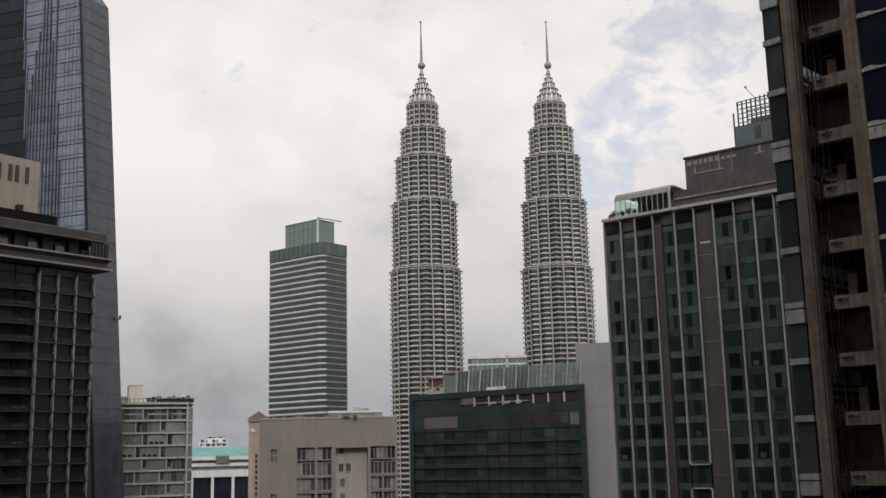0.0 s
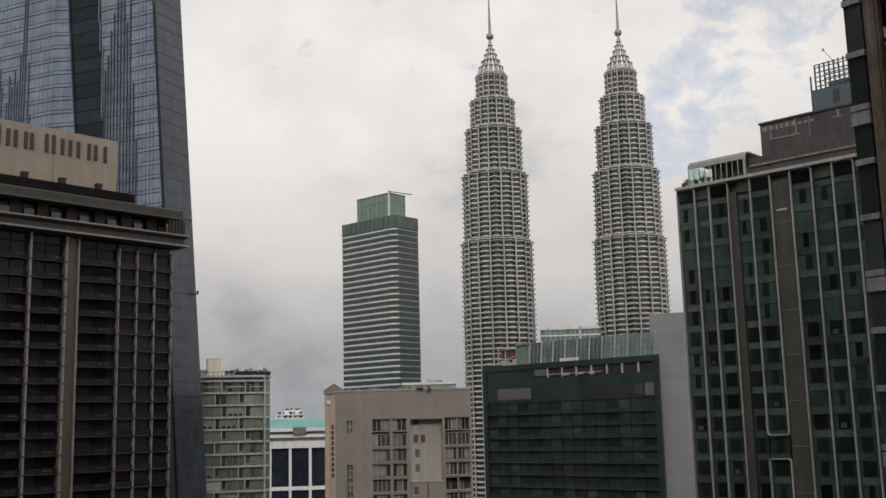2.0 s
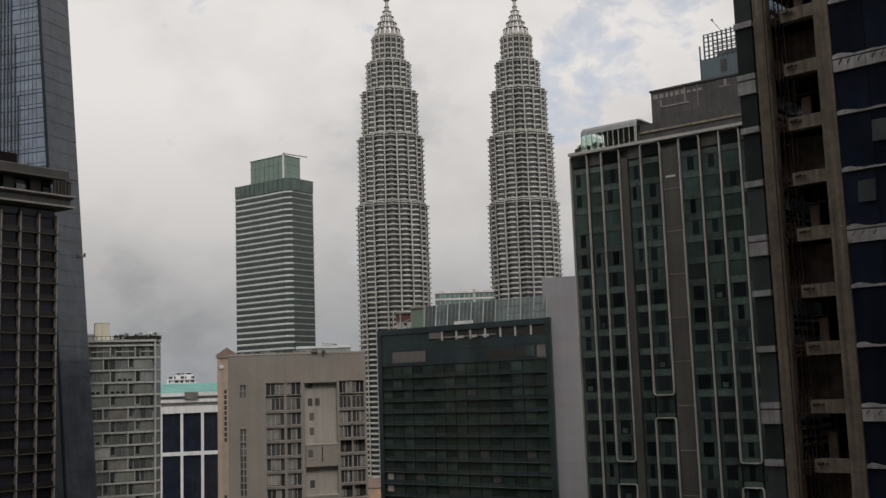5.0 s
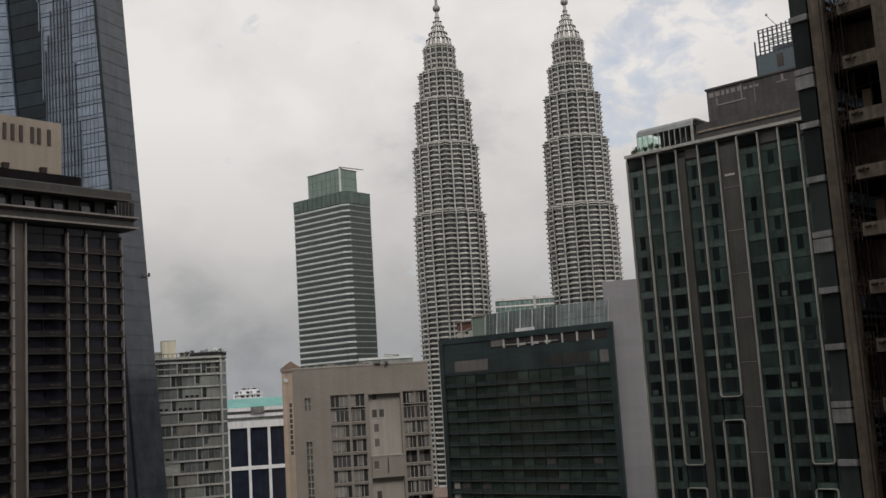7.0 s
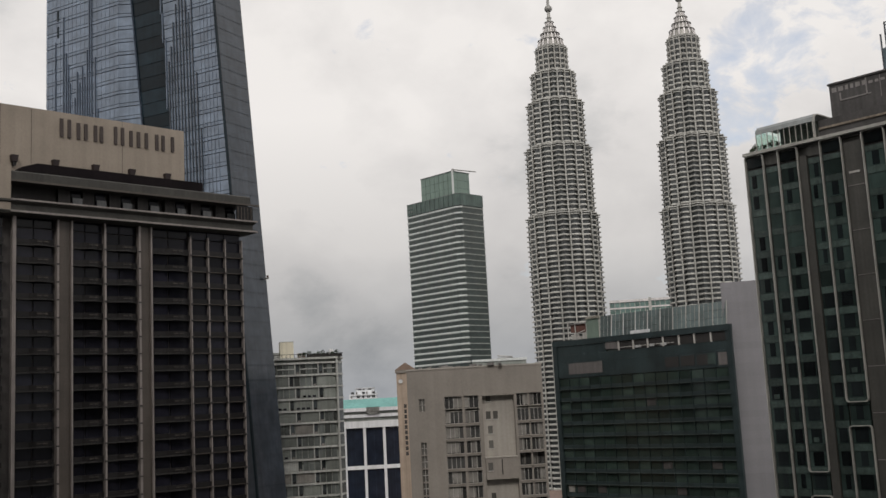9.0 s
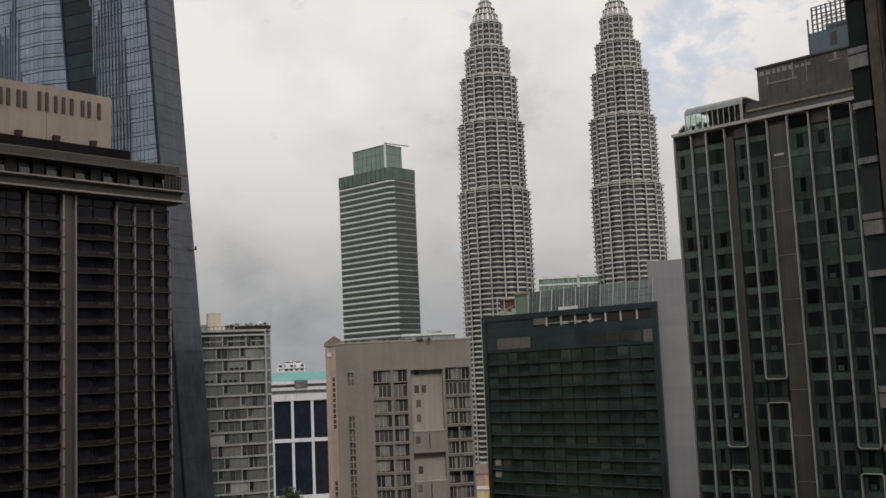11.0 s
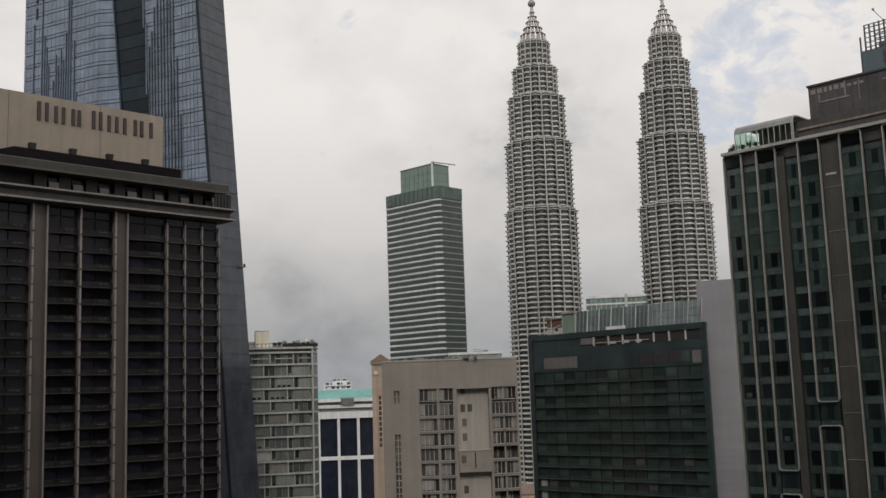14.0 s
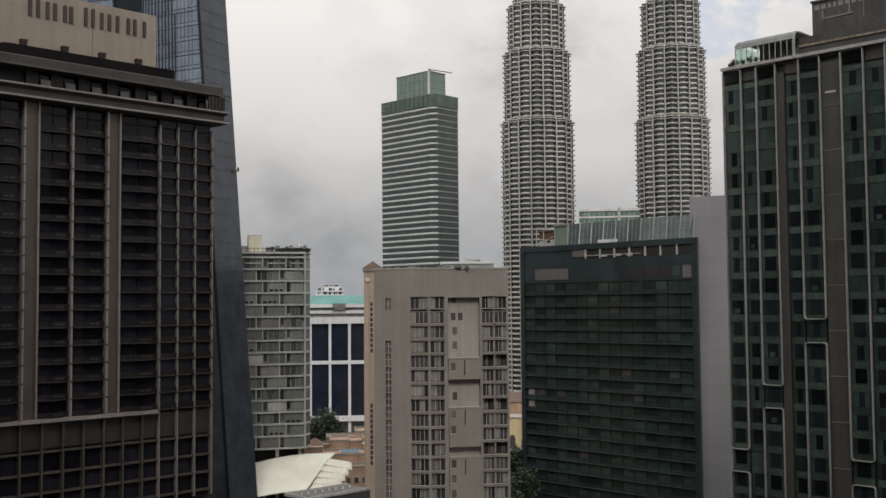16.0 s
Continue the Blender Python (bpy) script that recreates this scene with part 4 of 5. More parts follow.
beige_tower()
low = thing("podium_block", "low white-roofed plant block beside a banded tower", "building", 560, -5, 2, z=-10)
part("body", box(-12, 16, 0.6, 20, -10, 72.4), APT_WALL, low)
part("roof_slab", box(-12.5, 16.3, 0, 20.5, 72.4, 73.6), WHITE_BAND, low)
part("roof_vent", box(1, 9, 3, 8, 73.6, 74.2), STEEL_DARK, low)
part("roof_duct", Solid().bar((1, 3, 75.2), (9, 3, 74.4), .35), STEEL_DARK, low)


# ---- dark green glass slab ----
def green_slab():
    c, n = 226.8, 39
    t = thing("office_slab", "dark green glass office slab with thin floor ledges and roof screen", "office", c, n, -168)
    X0, X1 = -196.6, -139.6
    part("body", Solid().prism(((X0, .6), (X1, .6), (X1 - 8, 9), (X0, 9)), BASE, 66), GREEN_LEDGE, t)
    part("edge_strip", box(X0, X0 + 1.5, -.1, 0.7, BASE, 66.2), GREEN_BLUE, t)
    part("edge_strip", box(X1 - 1.4, X1 + .1, -.1, 0.7, BASE, 66.2), GREEN_BLUE, t)
    part("parapet", box(X0, X1, -.15, 1, 64.9, 66.4), GREEN_BLUE, t)
    part("upper_band", box(X0 + 1.5, X1 - 1.4, 0.1, 0.7, 60.2, 62.4), GREEN_BLUE, t)
    part("lower_band", box(X0 + 1.5, X1 - 1.4, 0.12, 0.7, 56.1, 60.19), GREEN_BLUE, t)
    part("opening_band", box(X0 + 1.5, -178, 0.14, 0.7, 62.41, 64.89), GREEN_BLUE, t)
    opening = box(0, 4.4, 0.3, 0.66, 62.5, 64.8).mesh("opening", BROWN_DARK)
    post = box(-.2, .2, -.05, .6, 62.4, 64.9).mesh("post", FRAME_PALE)
    dim = surface("grey_duct", (0.36, 0.36, 0.36), 0.7)
    for x in (-173.6, -168.8, -164.2, -159.4, -154.6, -150, -145.2):
        put("opening", opening, t, x + .1)
        put("post", post, t, x)
    part("panel", box(-178, -174, 0.05, .6, 63.0, 64.8), DULL_PANEL, t)
    for x in (-194.6, -191.6):
        put("opening", opening, t, x, .02, -.1)
    part("rail", box(-174, -156, -.1, 0, 63.1, 63.25), FRAME_PALE, t)
    for x, w in ((-168.2, .8), (-167, .5), (-163.6, 1.4), (-160, .5), (-159, .6)):
        part("white_duct", box(x, x + w, -.2, .3, 62.7, 63.35), dim, t)
    part("pinkish_panel", box(-191.2, -179.5, 0.0, .6, 57.0, 60.0), DULL_PANEL, t)
    for x in (-159.2, -154.5, -149.7):
        part("dark_window", box(x, x + 4.1, 0.02, .6, 57, 59.5), BROWN_DARK, t)
    part("pale_window", box(-146.6, -144.4, 0.0, .6, 57, 59.6), OFFICE_PANEL, t)
    part("end_panel", box(-143.6, -141.1, 0.0, .6, 56.6, 59.7), DULL_PANEL, t)
    # floors of panes between ledges
    n_col, P = 15, 3.2
    w = (X1 - X0 - 3) / n_col
    pane = box(.06, w - .06, 0.35, .7, 0.95, 2.95).mesh("glass_pane", GREEN_GLASS)
    for k in range(19):
        z = 52.9 - P * k
        part("floor_ledge", Solid().box(X0 + 1.5, X1 - 1.4, -.3, .7, z - .06, z + .07), GREEN_LEDGE, t)
        part("spandrel", box(X0 + 1.5, X1 - 1.4, .2, .7, z + .07, z + .95), GREEN_BLUE, t)
        for i in range(n_col):
            put("glass_pane", pane, t, X0 + 1.5 + w * i, 0, z)
    for i in range(1, n_col):
        part("mullion", box(X0 + 1.5 + w * i - .05, X0 + 1.5 + w * i + .05, .12, .3, BASE, 56), GREEN_BLUE, t)
    rng = random.Random(3)
    op = box(.3, w - .6, 0.25, .4, 1.1, 2.8).mesh("open_window", BLACK)
    lit = box(.3, w - 1.2, 0.3, .4, 1.1, 2.8).mesh("pale_blind", CURTAIN)
    for i in range(8):
        put("open_window", op, t, X0 + 1.5 + w * rng.randrange(n_col), 0, 52.9 - P * rng.randrange(15))
    for i, k in ((0, 9), (1, 9), (0, 10)):
        put("pale_blind", lit, t, X0 + 2 + w * i, 0, 52.9 - P * k)
    # leaning glass screen on the roof
    xs = [-180.8 + 3.95 * i for i in range(11)]
    for i, x in enumerate(xs):
        top = t2 = 72.2
        part("screen_post", Solid().bar((x, 1.4, 66.2), (x + .1, 2.1, top + .2), .13), MULLION, t)
        if i + 1 < len(xs):
            part("screen_glass", Solid().rings([[(x + .2, 1.5, 66.4), (x + 3.9, 1.5, 66.4), (x + 4.0, 2.1, t2), (x + .3, 2.1, top)],
                                                [(x + .2, 1.6, 66.4), (x + 3.9, 1.6, 66.4), (x + 4.0, 2.2, t2), (x + .3, 2.2, top)]]), SCREEN_GLASS, t)
            for f in (.33, .66):
                part("screen_rail", Solid().bar((x + .2 + .1 * f, 1.45 + .6 * f, 66.4 + (top - 66.4) * f), (x + 3.9 + .1 * f, 1.45 + .6 * f, 66.4 + (t2 - 66.4) * f), .05, 4), GREEN_LEDGE, t)
            for q in (1.4, 2.7):
                part("screen_mullion", Solid().bar((x + q, 1.45, 66.4), (x + q + .1, 2.05, top + (t2 - top) * q / 4), .05, 4), MULLION, t)
    cabin = part("roof_cabin", box(-191.4, -185.4, 2.2, 6, 68.6, 70.7), surface("red_brown_cabin", (0.115, 0.052, 0.04), 0.8), t, "red-brown sheet roof cabin")
    part("cabin_roof", Solid().prism(((-191.8, 1.8), (-184.6, 1.8), (-184.6, 6.4), (-191.8, 6.4)), 70.7, 71.0), ROOF_GREY, cabin)
    for x in (-192.2, -189.6, -185.6):
        part("cabin_post", box(x - .12, x + .12, 1.9, 2.15, 66.2, 71.6), FRAME_PALE, t)
    part("green_panel", box(-185.2, -181.1, 1.6, 1.8, 66.4, 71.8), surface("pale_green_panel", (0.15, 0.20, 0.165), 0.5), t, "pale green roof panel")
    part("panel_hood", Solid().prism(((-185.6, 1.2), (-180.9, 1.2), (-180.9, 4), (-185.6, 4)), 71.8, 72.5, ((-184.2, 1.4), (-180.9, 1.2), (-180.9, 4), (-184.2, 4))), OCHRE_DULL, t)
    part("roof_clutter", Solid().box(-190.8, -189.0, 1.6, 3, 66.2, 68.0).box(-188.6, -187.2, 1.5, 2.4, 66.2, 67.3).box(-187.0, -186.0, 1.8, 2.6, 66.2, 68.3).bar((-191.5, 1.6, 67.4), (-186, 1.6, 68.9), .12), FRAME_PALE, t)
    part("white_skip", box(-170, -164, .8, 1.3, 66.4, 67.3), WHITE, t)


green_slab()


def pale_wall():
    t = thing("blank_tower", "plain light grey clad end wall of a tower", "building", 268.2, 12, -15)
    part("body", box(-23.05, -2, 0.2, 14, BASE, 76.7), GREY_WALL, t)
    row = box(-23.05, -2, 0, .22, 0.008, 1.642).mesh("cladding_board", GREY_WALL)
    for k in range(50):
        put("cladding_board", row, t, 0, 0, 75.05 - 1.65 * k)


pale_wall()


# ---- green office with pale upright frames ----
def framed_office():
    c, n = 143, 39
    t = thing("framed_office", "green glass office with pale rounded upright frames", "office", c, n, -66)
    xs = [-82.7, -79.75, -77.25, -74.17, -70.57, -67.4, -64.32, -61.15, -58.1, -55.1, -52.0, -48.9, -45.8]
    P, ROOF = 3.17, 85.3
    part("body", box(xs[0] + .1, xs[-1], 0.7, 26, BASE, 85.0), BROWN_PANEL, t)
    solid_bays = {5}
    half_bays = {3}
    rng = random.Random(8)
    meshes = {}
    def slab_of(w, z0, z1, y, m, name):
        key = (round(w, 2), z0, z1, y, m.name)
        if key not in meshes:
            meshes[key] = box(0, w, y, 0.72, z0, z1).mesh(name, m)
        return meshes[key]
    pale_zone = set(range(6, 12))
    for b in range(len(xs) - 1):
        x0, x1 = xs[b] + .18, xs[b + 1] - .18
        if b in solid_bays:
            for k in range(14):
                z = 84.2 - 6.34 * (k + 1)
                put("brown_panel", slab_of(x1 - x0, 0.05, 6.27, 0.12, BROWN_PANEL, "brown_panel"), t, x0, 0, z)
                part("joint_trim", box(x0 + .1, x1 - .1, .06, .14, z - .03, z + .04), PINK_GREY, t)
            part("vent", box(x0 + .5, x1 - .7, .04, .14, 79.6, 79.9), FRAME_PALE, t)
            continue
        if b in half_bays:
            part("brown_strip", box(x0 - .1, x0 + 1.1, 0.0, .7, BASE, 83.6), BROWN_PANEL, t)
            x0 += 1.2
        w = x1 - x0
        hollow = 0.25 if b in (1, 3, 7) else 0.05
        for k in range(29):
            z = 63.48 - P * (k - 6)
            if z < BASE + 3:
                break
            # window with a spandrel above and below it
            put("spandrel", slab_of(w, -0.28, 0.68, hollow + .04, OFFICE_PANEL, "spandrel"), t, x0, 0, z)
            put("glass_band", slab_of(w, -2.46, -0.3, hollow + .12, OFFICE_GLASS, "glass_band"), t, x0, 0, z)
            lit = rng.random()
            upper = k < 6
            if lit < (.45 if upper else .95):
                ww = w * (rng.choice((.35, .3)) if upper or rng.random() < .22 else rng.choice((.58, .62, .68)))
                xo = x0 + (w - ww) * (.5 if not upper else rng.choice((.3, .5, .6)))
                put("window", slab_of(round(ww, 1), -2.3, -0.35, hollow + .07, OFFICE_WINDOW, "window"), t, xo, 0, z)
                if rng.random() < .07:
                    put("blind", slab_of(round(ww * .5, 1), -2.2, -1.5, hollow + .05, OFFICE_PANEL, "blind"), t, xo + ww * .2, 0, z)
        part("head_panel", box(x0, x1, hollow + .06, .72, 83.4, 84.9), OFFICE_WINDOW if b % 2 == 0 else BROWN_PANEL, t)
        part("head_bar", box(x0, x1, hollow - .03, .3, 83.1, 83.22), BALCONY, t)
    # frames: pairs of uprights joined by rounded ends
    def fr(b, z0, z1):
        part("upright_frame", rounded_frame(xs[b] - .06, xs[b + 1] + .06, z0, z1, .12, .5, .45, -.3), MULLION, t)
    for b, gap in ((0, 28.45), (2, 38.1), (4, 47.7), (6, 28.4), (8, 38.1), (10, 47.7)):
        fr(b, gap, ROOF - .02)
        fr(b, -4, gap - 3.2)
    part("roof_edge", box(xs[0] - .15, xs[-1], -.5, 1.2, 85.3, 85.75), MULLION, t)
    part("roof_fascia", box(xs[0] - .05, xs[-1], .15, .7, 84.9, 85.3), BROWN_PANEL, t)
    part("side_edge", box(xs[0] - .12, xs[0] + .1, .26, 3, BASE, 85.1), MULLION, t)
    part("parapet_wall", box(-71.2, xs[-1], 1.6, 20, 85.75, 88.6), CONCRETE_DARK, t)
    part("parapet_coping", box(-71.2, xs[-1], 1.4, 3, 87.2, 87.5), CONCRETE, t)
    # rooftop glass pavilion with a curved eave
    p = thing("roof_pavilion", "small glazed rooftop pavilion with rounded metal roof", "pavilion", c, n, -76, y=1, z=85.75)
    x0, x1 = -80.9, -71.6
    prof = [(0.6, 86), (0.55, 88.5), (0.75, 89.2), (1.2, 89.65), (2.2, 89.8), (7, 89.8), (7, 89.6), (2.2, 89.6), (1.35, 89.45), (.95, 89.1), (.8, 88.5), (.8, 86)]
    part("roof_shell", Solid().rings([[(x, y, z) for y, z in prof if z > 88.4] for x in (x0, x1)]), surface("grey_metal_roof", (0.20, 0.215, 0.215), 0.4, 0.2), p)
    for i in range(11):
        x = x0 + (x1 - x0) * i / 10
        part("glazing_bar", Solid().box(x - .03, x + .03, .5, .65, 85.75, 88.6), FRAME_PALE, p)
        if i < 10:
            part("glass_pane", box(x + .06, x + .87, .6, .66, 85.9, 88.55), glass_clear, p)
    part("end_frame", Solid().rings([[(x, y, z) for y, z in prof] for x in (x1 - .1, x1 + .25)]), MULLION, p)
    part("side_glass", box(x0 - .05, x0, .6, 7, 85.8, 89.1), glass_clear, p)
    part("back_wall", box(x0 + 2.2, x1, 4, 4.2, 85.75, 89.3), APT_PANEL, p)
    # planting along the roof edge
    for i, x in enumerate((-82.2, -81.3, -79.9, -78.6, -77.6)):
        shrub(c, n, x, 0.9 if i else 1.6, 85.75, .55 + .2 * (i % 2), i)
    # dark plant house with pale lettering bars
    b = thing("plant_house", "dark grey rendered plant house with faded pale markings", "building", 155, n, -62, y=0, z=85.75)
    part("body", box(-74, -44, 0, 14, 85.75, 96.4), CONCRETE_DARK, b)
    part("coping", box(-74.2, -44, -.2, 14, 96.4, 96.7), CONCRETE_DARK, b)
    part("step", box(-69, -44, -1.0, 0, 85.75, 91.3), CONCRETE_DARK, b)
    rng2 = random.Random(2)
    x = -73.6
    for i in range(9):
        w = .45 + .3 * rng2.random()
        part("marking_bar", box(x, x + w, -.03, .01, 95.2, 95.9 - .3 * (i > 5)), PINK_GREY, b)
        x += w + .35
    part("pipe_run", Solid().box(-72.4, -67.5, -.08, .01, 93.6, 93.8).box(-72.4, -72.2, -.08, .01, 93.6, 94.9).box(-68.2, -68.0, -.08, .01, 93.6, 96.3).box(-66.0, -65.9, -.05, .01, 92.8, 96.2), PINK_GREY, b)
    part("top_mark", Solid().box(-61.5, -61.1, -.05, .01, 95.2, 96.2).box(-62.3, -60.6, -.05, .01, 95.0, 95.15), PINK_GREY, b)
    # glass block with a steel lattice behind
    g = thing("lattice_tower", "blue-grey glass tower top with an open steel lattice screen", "tower", 165, n, -60, z=85.75)
    part("body", box(-69.4, -44, 0, 12, 85.75, 103.2), surface("dull_blue_cladding", (0.06, 0.088, 0.105), 0.4), g)
    part("window", box(-65.8, -64.7, -.05, .1, 100.4, 102.6), BLACK, g)
    lx = [-69.3, -68.5] + [-67.7 + .8 * i for i in range(14)]
    for i, x in enumerate(lx):
        part("lattice_post", box(x - .12, x + .12, -.05, .12, 99 if i == 0 else 103, 105.6 if i == 0 else 107.3 + .06 * i), BLUE_SIDE, g)
        if i > 1:
            part("rear_post", box(x + .3, x + .5, 3.0, 3.2, 103, 106.6 + .06 * i), BLUE_SIDE, g)
    for z in (103.6, 104.4, 105.2, 106.0, 106.8, 107.3):
        part("lattice_rail", box(-68.6, -57, -.04, .08, z, z + .14), BLUE_SIDE, g)
        part("rear_rail", box(-68.2, -57, 3.0, 3.15, z - .3, z - .14), BLUE_SIDE, g)
    part("lattice_back", box(-68.4, -57, 5, 5.1, 103.2, 105.5), BLUE_SIDE, g)
    ant = thing("roof_antenna", "thin leaning roof aerial with a small head", "antenna", 165, n, -66, y=1, z=107)
    part("pole", Solid().bar((-65.0, 1, 106.8), (-67.2, 1, 109.9), .07), STEEL_DARK, ant)
    part("head", Solid().lathe([(109.8, .08), (109.95, .22), (110.2, .18)], 8, -67.2, 1), STEEL_DARK, ant)


def shrub(c, n, x, y, z, r, seed):
    """A small clump of many leaves on a short stem."""
    b = thing("shrub", "small green potted shrub on a roof edge", "plant", c, n, x, "roof planting", y, z)
    part("pot", Solid().lathe([(z, .16), (z + .3, .22)], 8, x, y), TERRACOTTA, b)
    part("crown", leaves(x, y, z + .3 + r * .8, r, r, r * .8, 160, .12, seed), LEAF, b)


def leaves(cx, cy, cz, rx, ry, rz, count, size, seed):
    rng = random.Random(seed)
    s = Solid()
    clumps = []
    for _ in range(34):
        d = Vector((rng.gauss(0, 1), rng.gauss(0, 1), rng.gauss(0, 1))).normalized() * (.35 + .4 * rng.random())
        clumps.append(tuple(d))
    for _ in range(count):
        a = rng.choice(clumps)
        p = Vector((cx + rx * (a[0] + rng.gauss(0, .2)), cy + ry * (a[1] + rng.gauss(0, .2)), cz + rz * (a[2] + rng.gauss(0, .2))))
        u = Vector((rng.gauss(0, 1), rng.gauss(0, 1), rng.gauss(0, .6))).normalized()
        v = u.cross(Vector((rng.gauss(0, 1), rng.gauss(0, 1), rng.gauss(0, 1)))).normalized()
        k = len(s.v)
        q = size * (.6 + rng.random())
        for o in (u * q, v * q * .5, -u * q, -v * q * .5):
            s.v.append(tuple(p + o))
        s.f.append((k, k + 1, k + 2, k + 3))
    return s


def clear_glass(name="clear_glass", tint=(0.75, 0.88, 0.82)):
    m = bpy.data.materials.new(name)
    m.use_nodes = True
    p = m.node_tree.nodes["Principled BSDF"]
    p.inputs["Base Color"].default_value = (*tint, 1)
    p.inputs["Roughness"].default_value = 0.03
    p.inputs["Transmission Weight"].default_value = 1.0
    return m


glass_clear = clear_glass()
framed_office()


# ---- unfinished concrete tower ----
def raw_tower():
    c, n = 63.5, 44.5
    t = thing("concrete_tower", "unfinished dark concrete tower with open bays and navy glass", "tower under construction", c, n, -20)
    P, TOP, SEG = 3.56, 104, 2.04
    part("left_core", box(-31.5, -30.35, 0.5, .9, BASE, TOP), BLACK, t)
    # dark strip beside the column, standing in for the gap's shade
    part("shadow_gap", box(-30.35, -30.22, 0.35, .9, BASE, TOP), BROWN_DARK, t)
    for x0, x1 in ((-30.2, -29.28), (-26.18, -25.2)):
        part("column", Solid().prism(((x0, .04), (x0 + .05, 0), (x1 - .05, 0), (x1, .04), (x1, .7), (x0, .7)), BASE, TOP), CONCRETE, t)
    part("pipe_riser", Solid().bar((-29.42, -.06, BASE), (-29.42, -.06, TOP), .035, 6), RUST, t)
    # bay walls and slabs in darker concrete, the interior's shade in their colour
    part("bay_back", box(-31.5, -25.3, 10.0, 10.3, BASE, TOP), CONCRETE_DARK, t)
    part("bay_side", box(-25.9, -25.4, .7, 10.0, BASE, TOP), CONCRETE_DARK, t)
    part("right_core", box(-25.2, 14, 0.5, 14, BASE, TOP), NAVY_GLASS, t)
    strip = box(-31.52, -30.36, 0.1, 0.5, 0.42, P - 0.02).mesh("strip_glass", STRIP_GLASS)
    bar = Solid().box(-31.58, -30.32, -.06, .5, 0, .38).mesh("white_bar", WHITE_STRIP)
    thick = Solid().box(-31.58, -30.32, -.07, .5, 0, .38).box(-31.58, -30.32, -.07, .5, -.95, -.1).mesh("white_bar", WHITE_STRIP)
    beam = box(-28.37, -26.19, 0.1, .75, 0.0, 0.82).mesh("beam", CONCRETE)
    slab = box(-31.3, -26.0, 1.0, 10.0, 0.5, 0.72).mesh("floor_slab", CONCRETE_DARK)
    pane = box(0.012, SEG - .012, 0.1, 0.5, 0.16, P - 0.05).mesh("glass_pane", NAVY_GLASS)
    board = box(0.015, SEG - .015, -.05, .5, -.82, -.1).mesh("flashing_board", WHITE_STRIP)
    hook = Solid().bar((0, -.07, -.28), (.2, -.09, -.16), .025, 4).bar((0, -.07, -.28), (.03, -.07, -.42), .025, 4).mesh("bent_hook", BLACK)
    line = box(0, SEG, -.02, .5, -.1, .0).mesh("shadow_joint", BLACK)
    starter = [Solid().bar((0, 0, -.5), (.03, 0, h), .036, 5).mesh("starter_bar", RUST) for h in (.8, .95)]
    hoop = Solid().bar((-29.2, 0, 0), (-28.38, 0, 0), .028, 5).mesh("hoop", RUST)
    sash = Solid().rings([[(0, .06, 0), (1.05, .06, 0), (1.05, .1, 0), (0, .1, 0)], [(0, -.1, -1.35), (1.05, -.1, -1.35), (1.05, -.06, -1.35), (0, -.06, -1.35)]]).mesh("open_sash", STRIP_GLASS)
    rng = random.Random(21)
    for k in range(-15, 15):
        z = 51.5 + P * k
        if z < BASE:
            continue
        double = k % 3 == 2
        put("strip_glass", strip, t, 0, 0, z)
        put("white_bar", thick if double else bar, t, 0, 0, z)
        put("beam", beam, t, 0, 0, z - .33)
        put("floor_slab", slab, t, 0, 0, z - .33)
        for i in range(19):
            x = -25.17 + SEG * i
            put("glass_pane", pane, t, x, 0, z)
            # pale sealant smeared along each floor line, thicker where it starts
            s = Solid()
            hs = [.09 + .07 * rng.random() + (.2 * math.exp(-((j - 1.5) / 1.6) ** 2) if i == 0 else 0) for j in range(8)]
            s.rings([[(x + .01 + (SEG - .02) * j / 7, -.05, z), (x + .01 + (SEG - .02) * j / 7, -.05, z + h), (x + .01 + (SEG - .02) * j / 7, .5, z + h), (x + .01 + (SEG - .02) * j / 7, .5, z)]
                     for j, h in enumerate(hs)])
            part("flashing", s, WHITE_STRIP, t)
            if double:
                fb = put("flashing_board", board, t, x, 0, z)
                put("shadow_joint", line, fb, x, 0, z)
                for j in range(3):
                    put("bent_hook", hook, fb, x + .3 + .6 * j + .15 * rng.random(), 0, z - .06 * rng.random())
        # starter bars and hoops of the next column, bunched in the slot beside the beam
        for j in range(4):
            put("starter_bar", starter[j % 2], t, -29.12 + .22 * j, .1, z)
        for q in (-.3, .0, .3):
            put("hoop", hoop, t, 0, .08, z + q)
        part("pipe_stub", Solid().bar((-28.15, .02, z + .22), (-27.75, -.08, z + .22), .09, 8).bar((-27.65, .02, z + .2), (-27.45, -.05, z + .2), .06, 8), RUST, t)
        if k % 2 == 0:
            part("board", box(-28.0, -27.45, 1.5, 1.62, z + .39, z + 2.0), surface_board, t, "brown plywood board")
            part("side_window", box(-31.46, -31.40, 1.0, 10.0, z + .8, z + P), SMOKED, t, "smoked blue side glazing")
            for q in (1.15, 1.7, 2.25):
                part("side_slat", box(-31.3, -31.2, 1.0, 10.0, z + q, z + q + .25 + .15 * rng.random()), BALCONY, t)
            part("side_sill", box(-31.5, -31.3, .9, 10.0, z + .0, z + .8), CONCRETE_DARK, t)
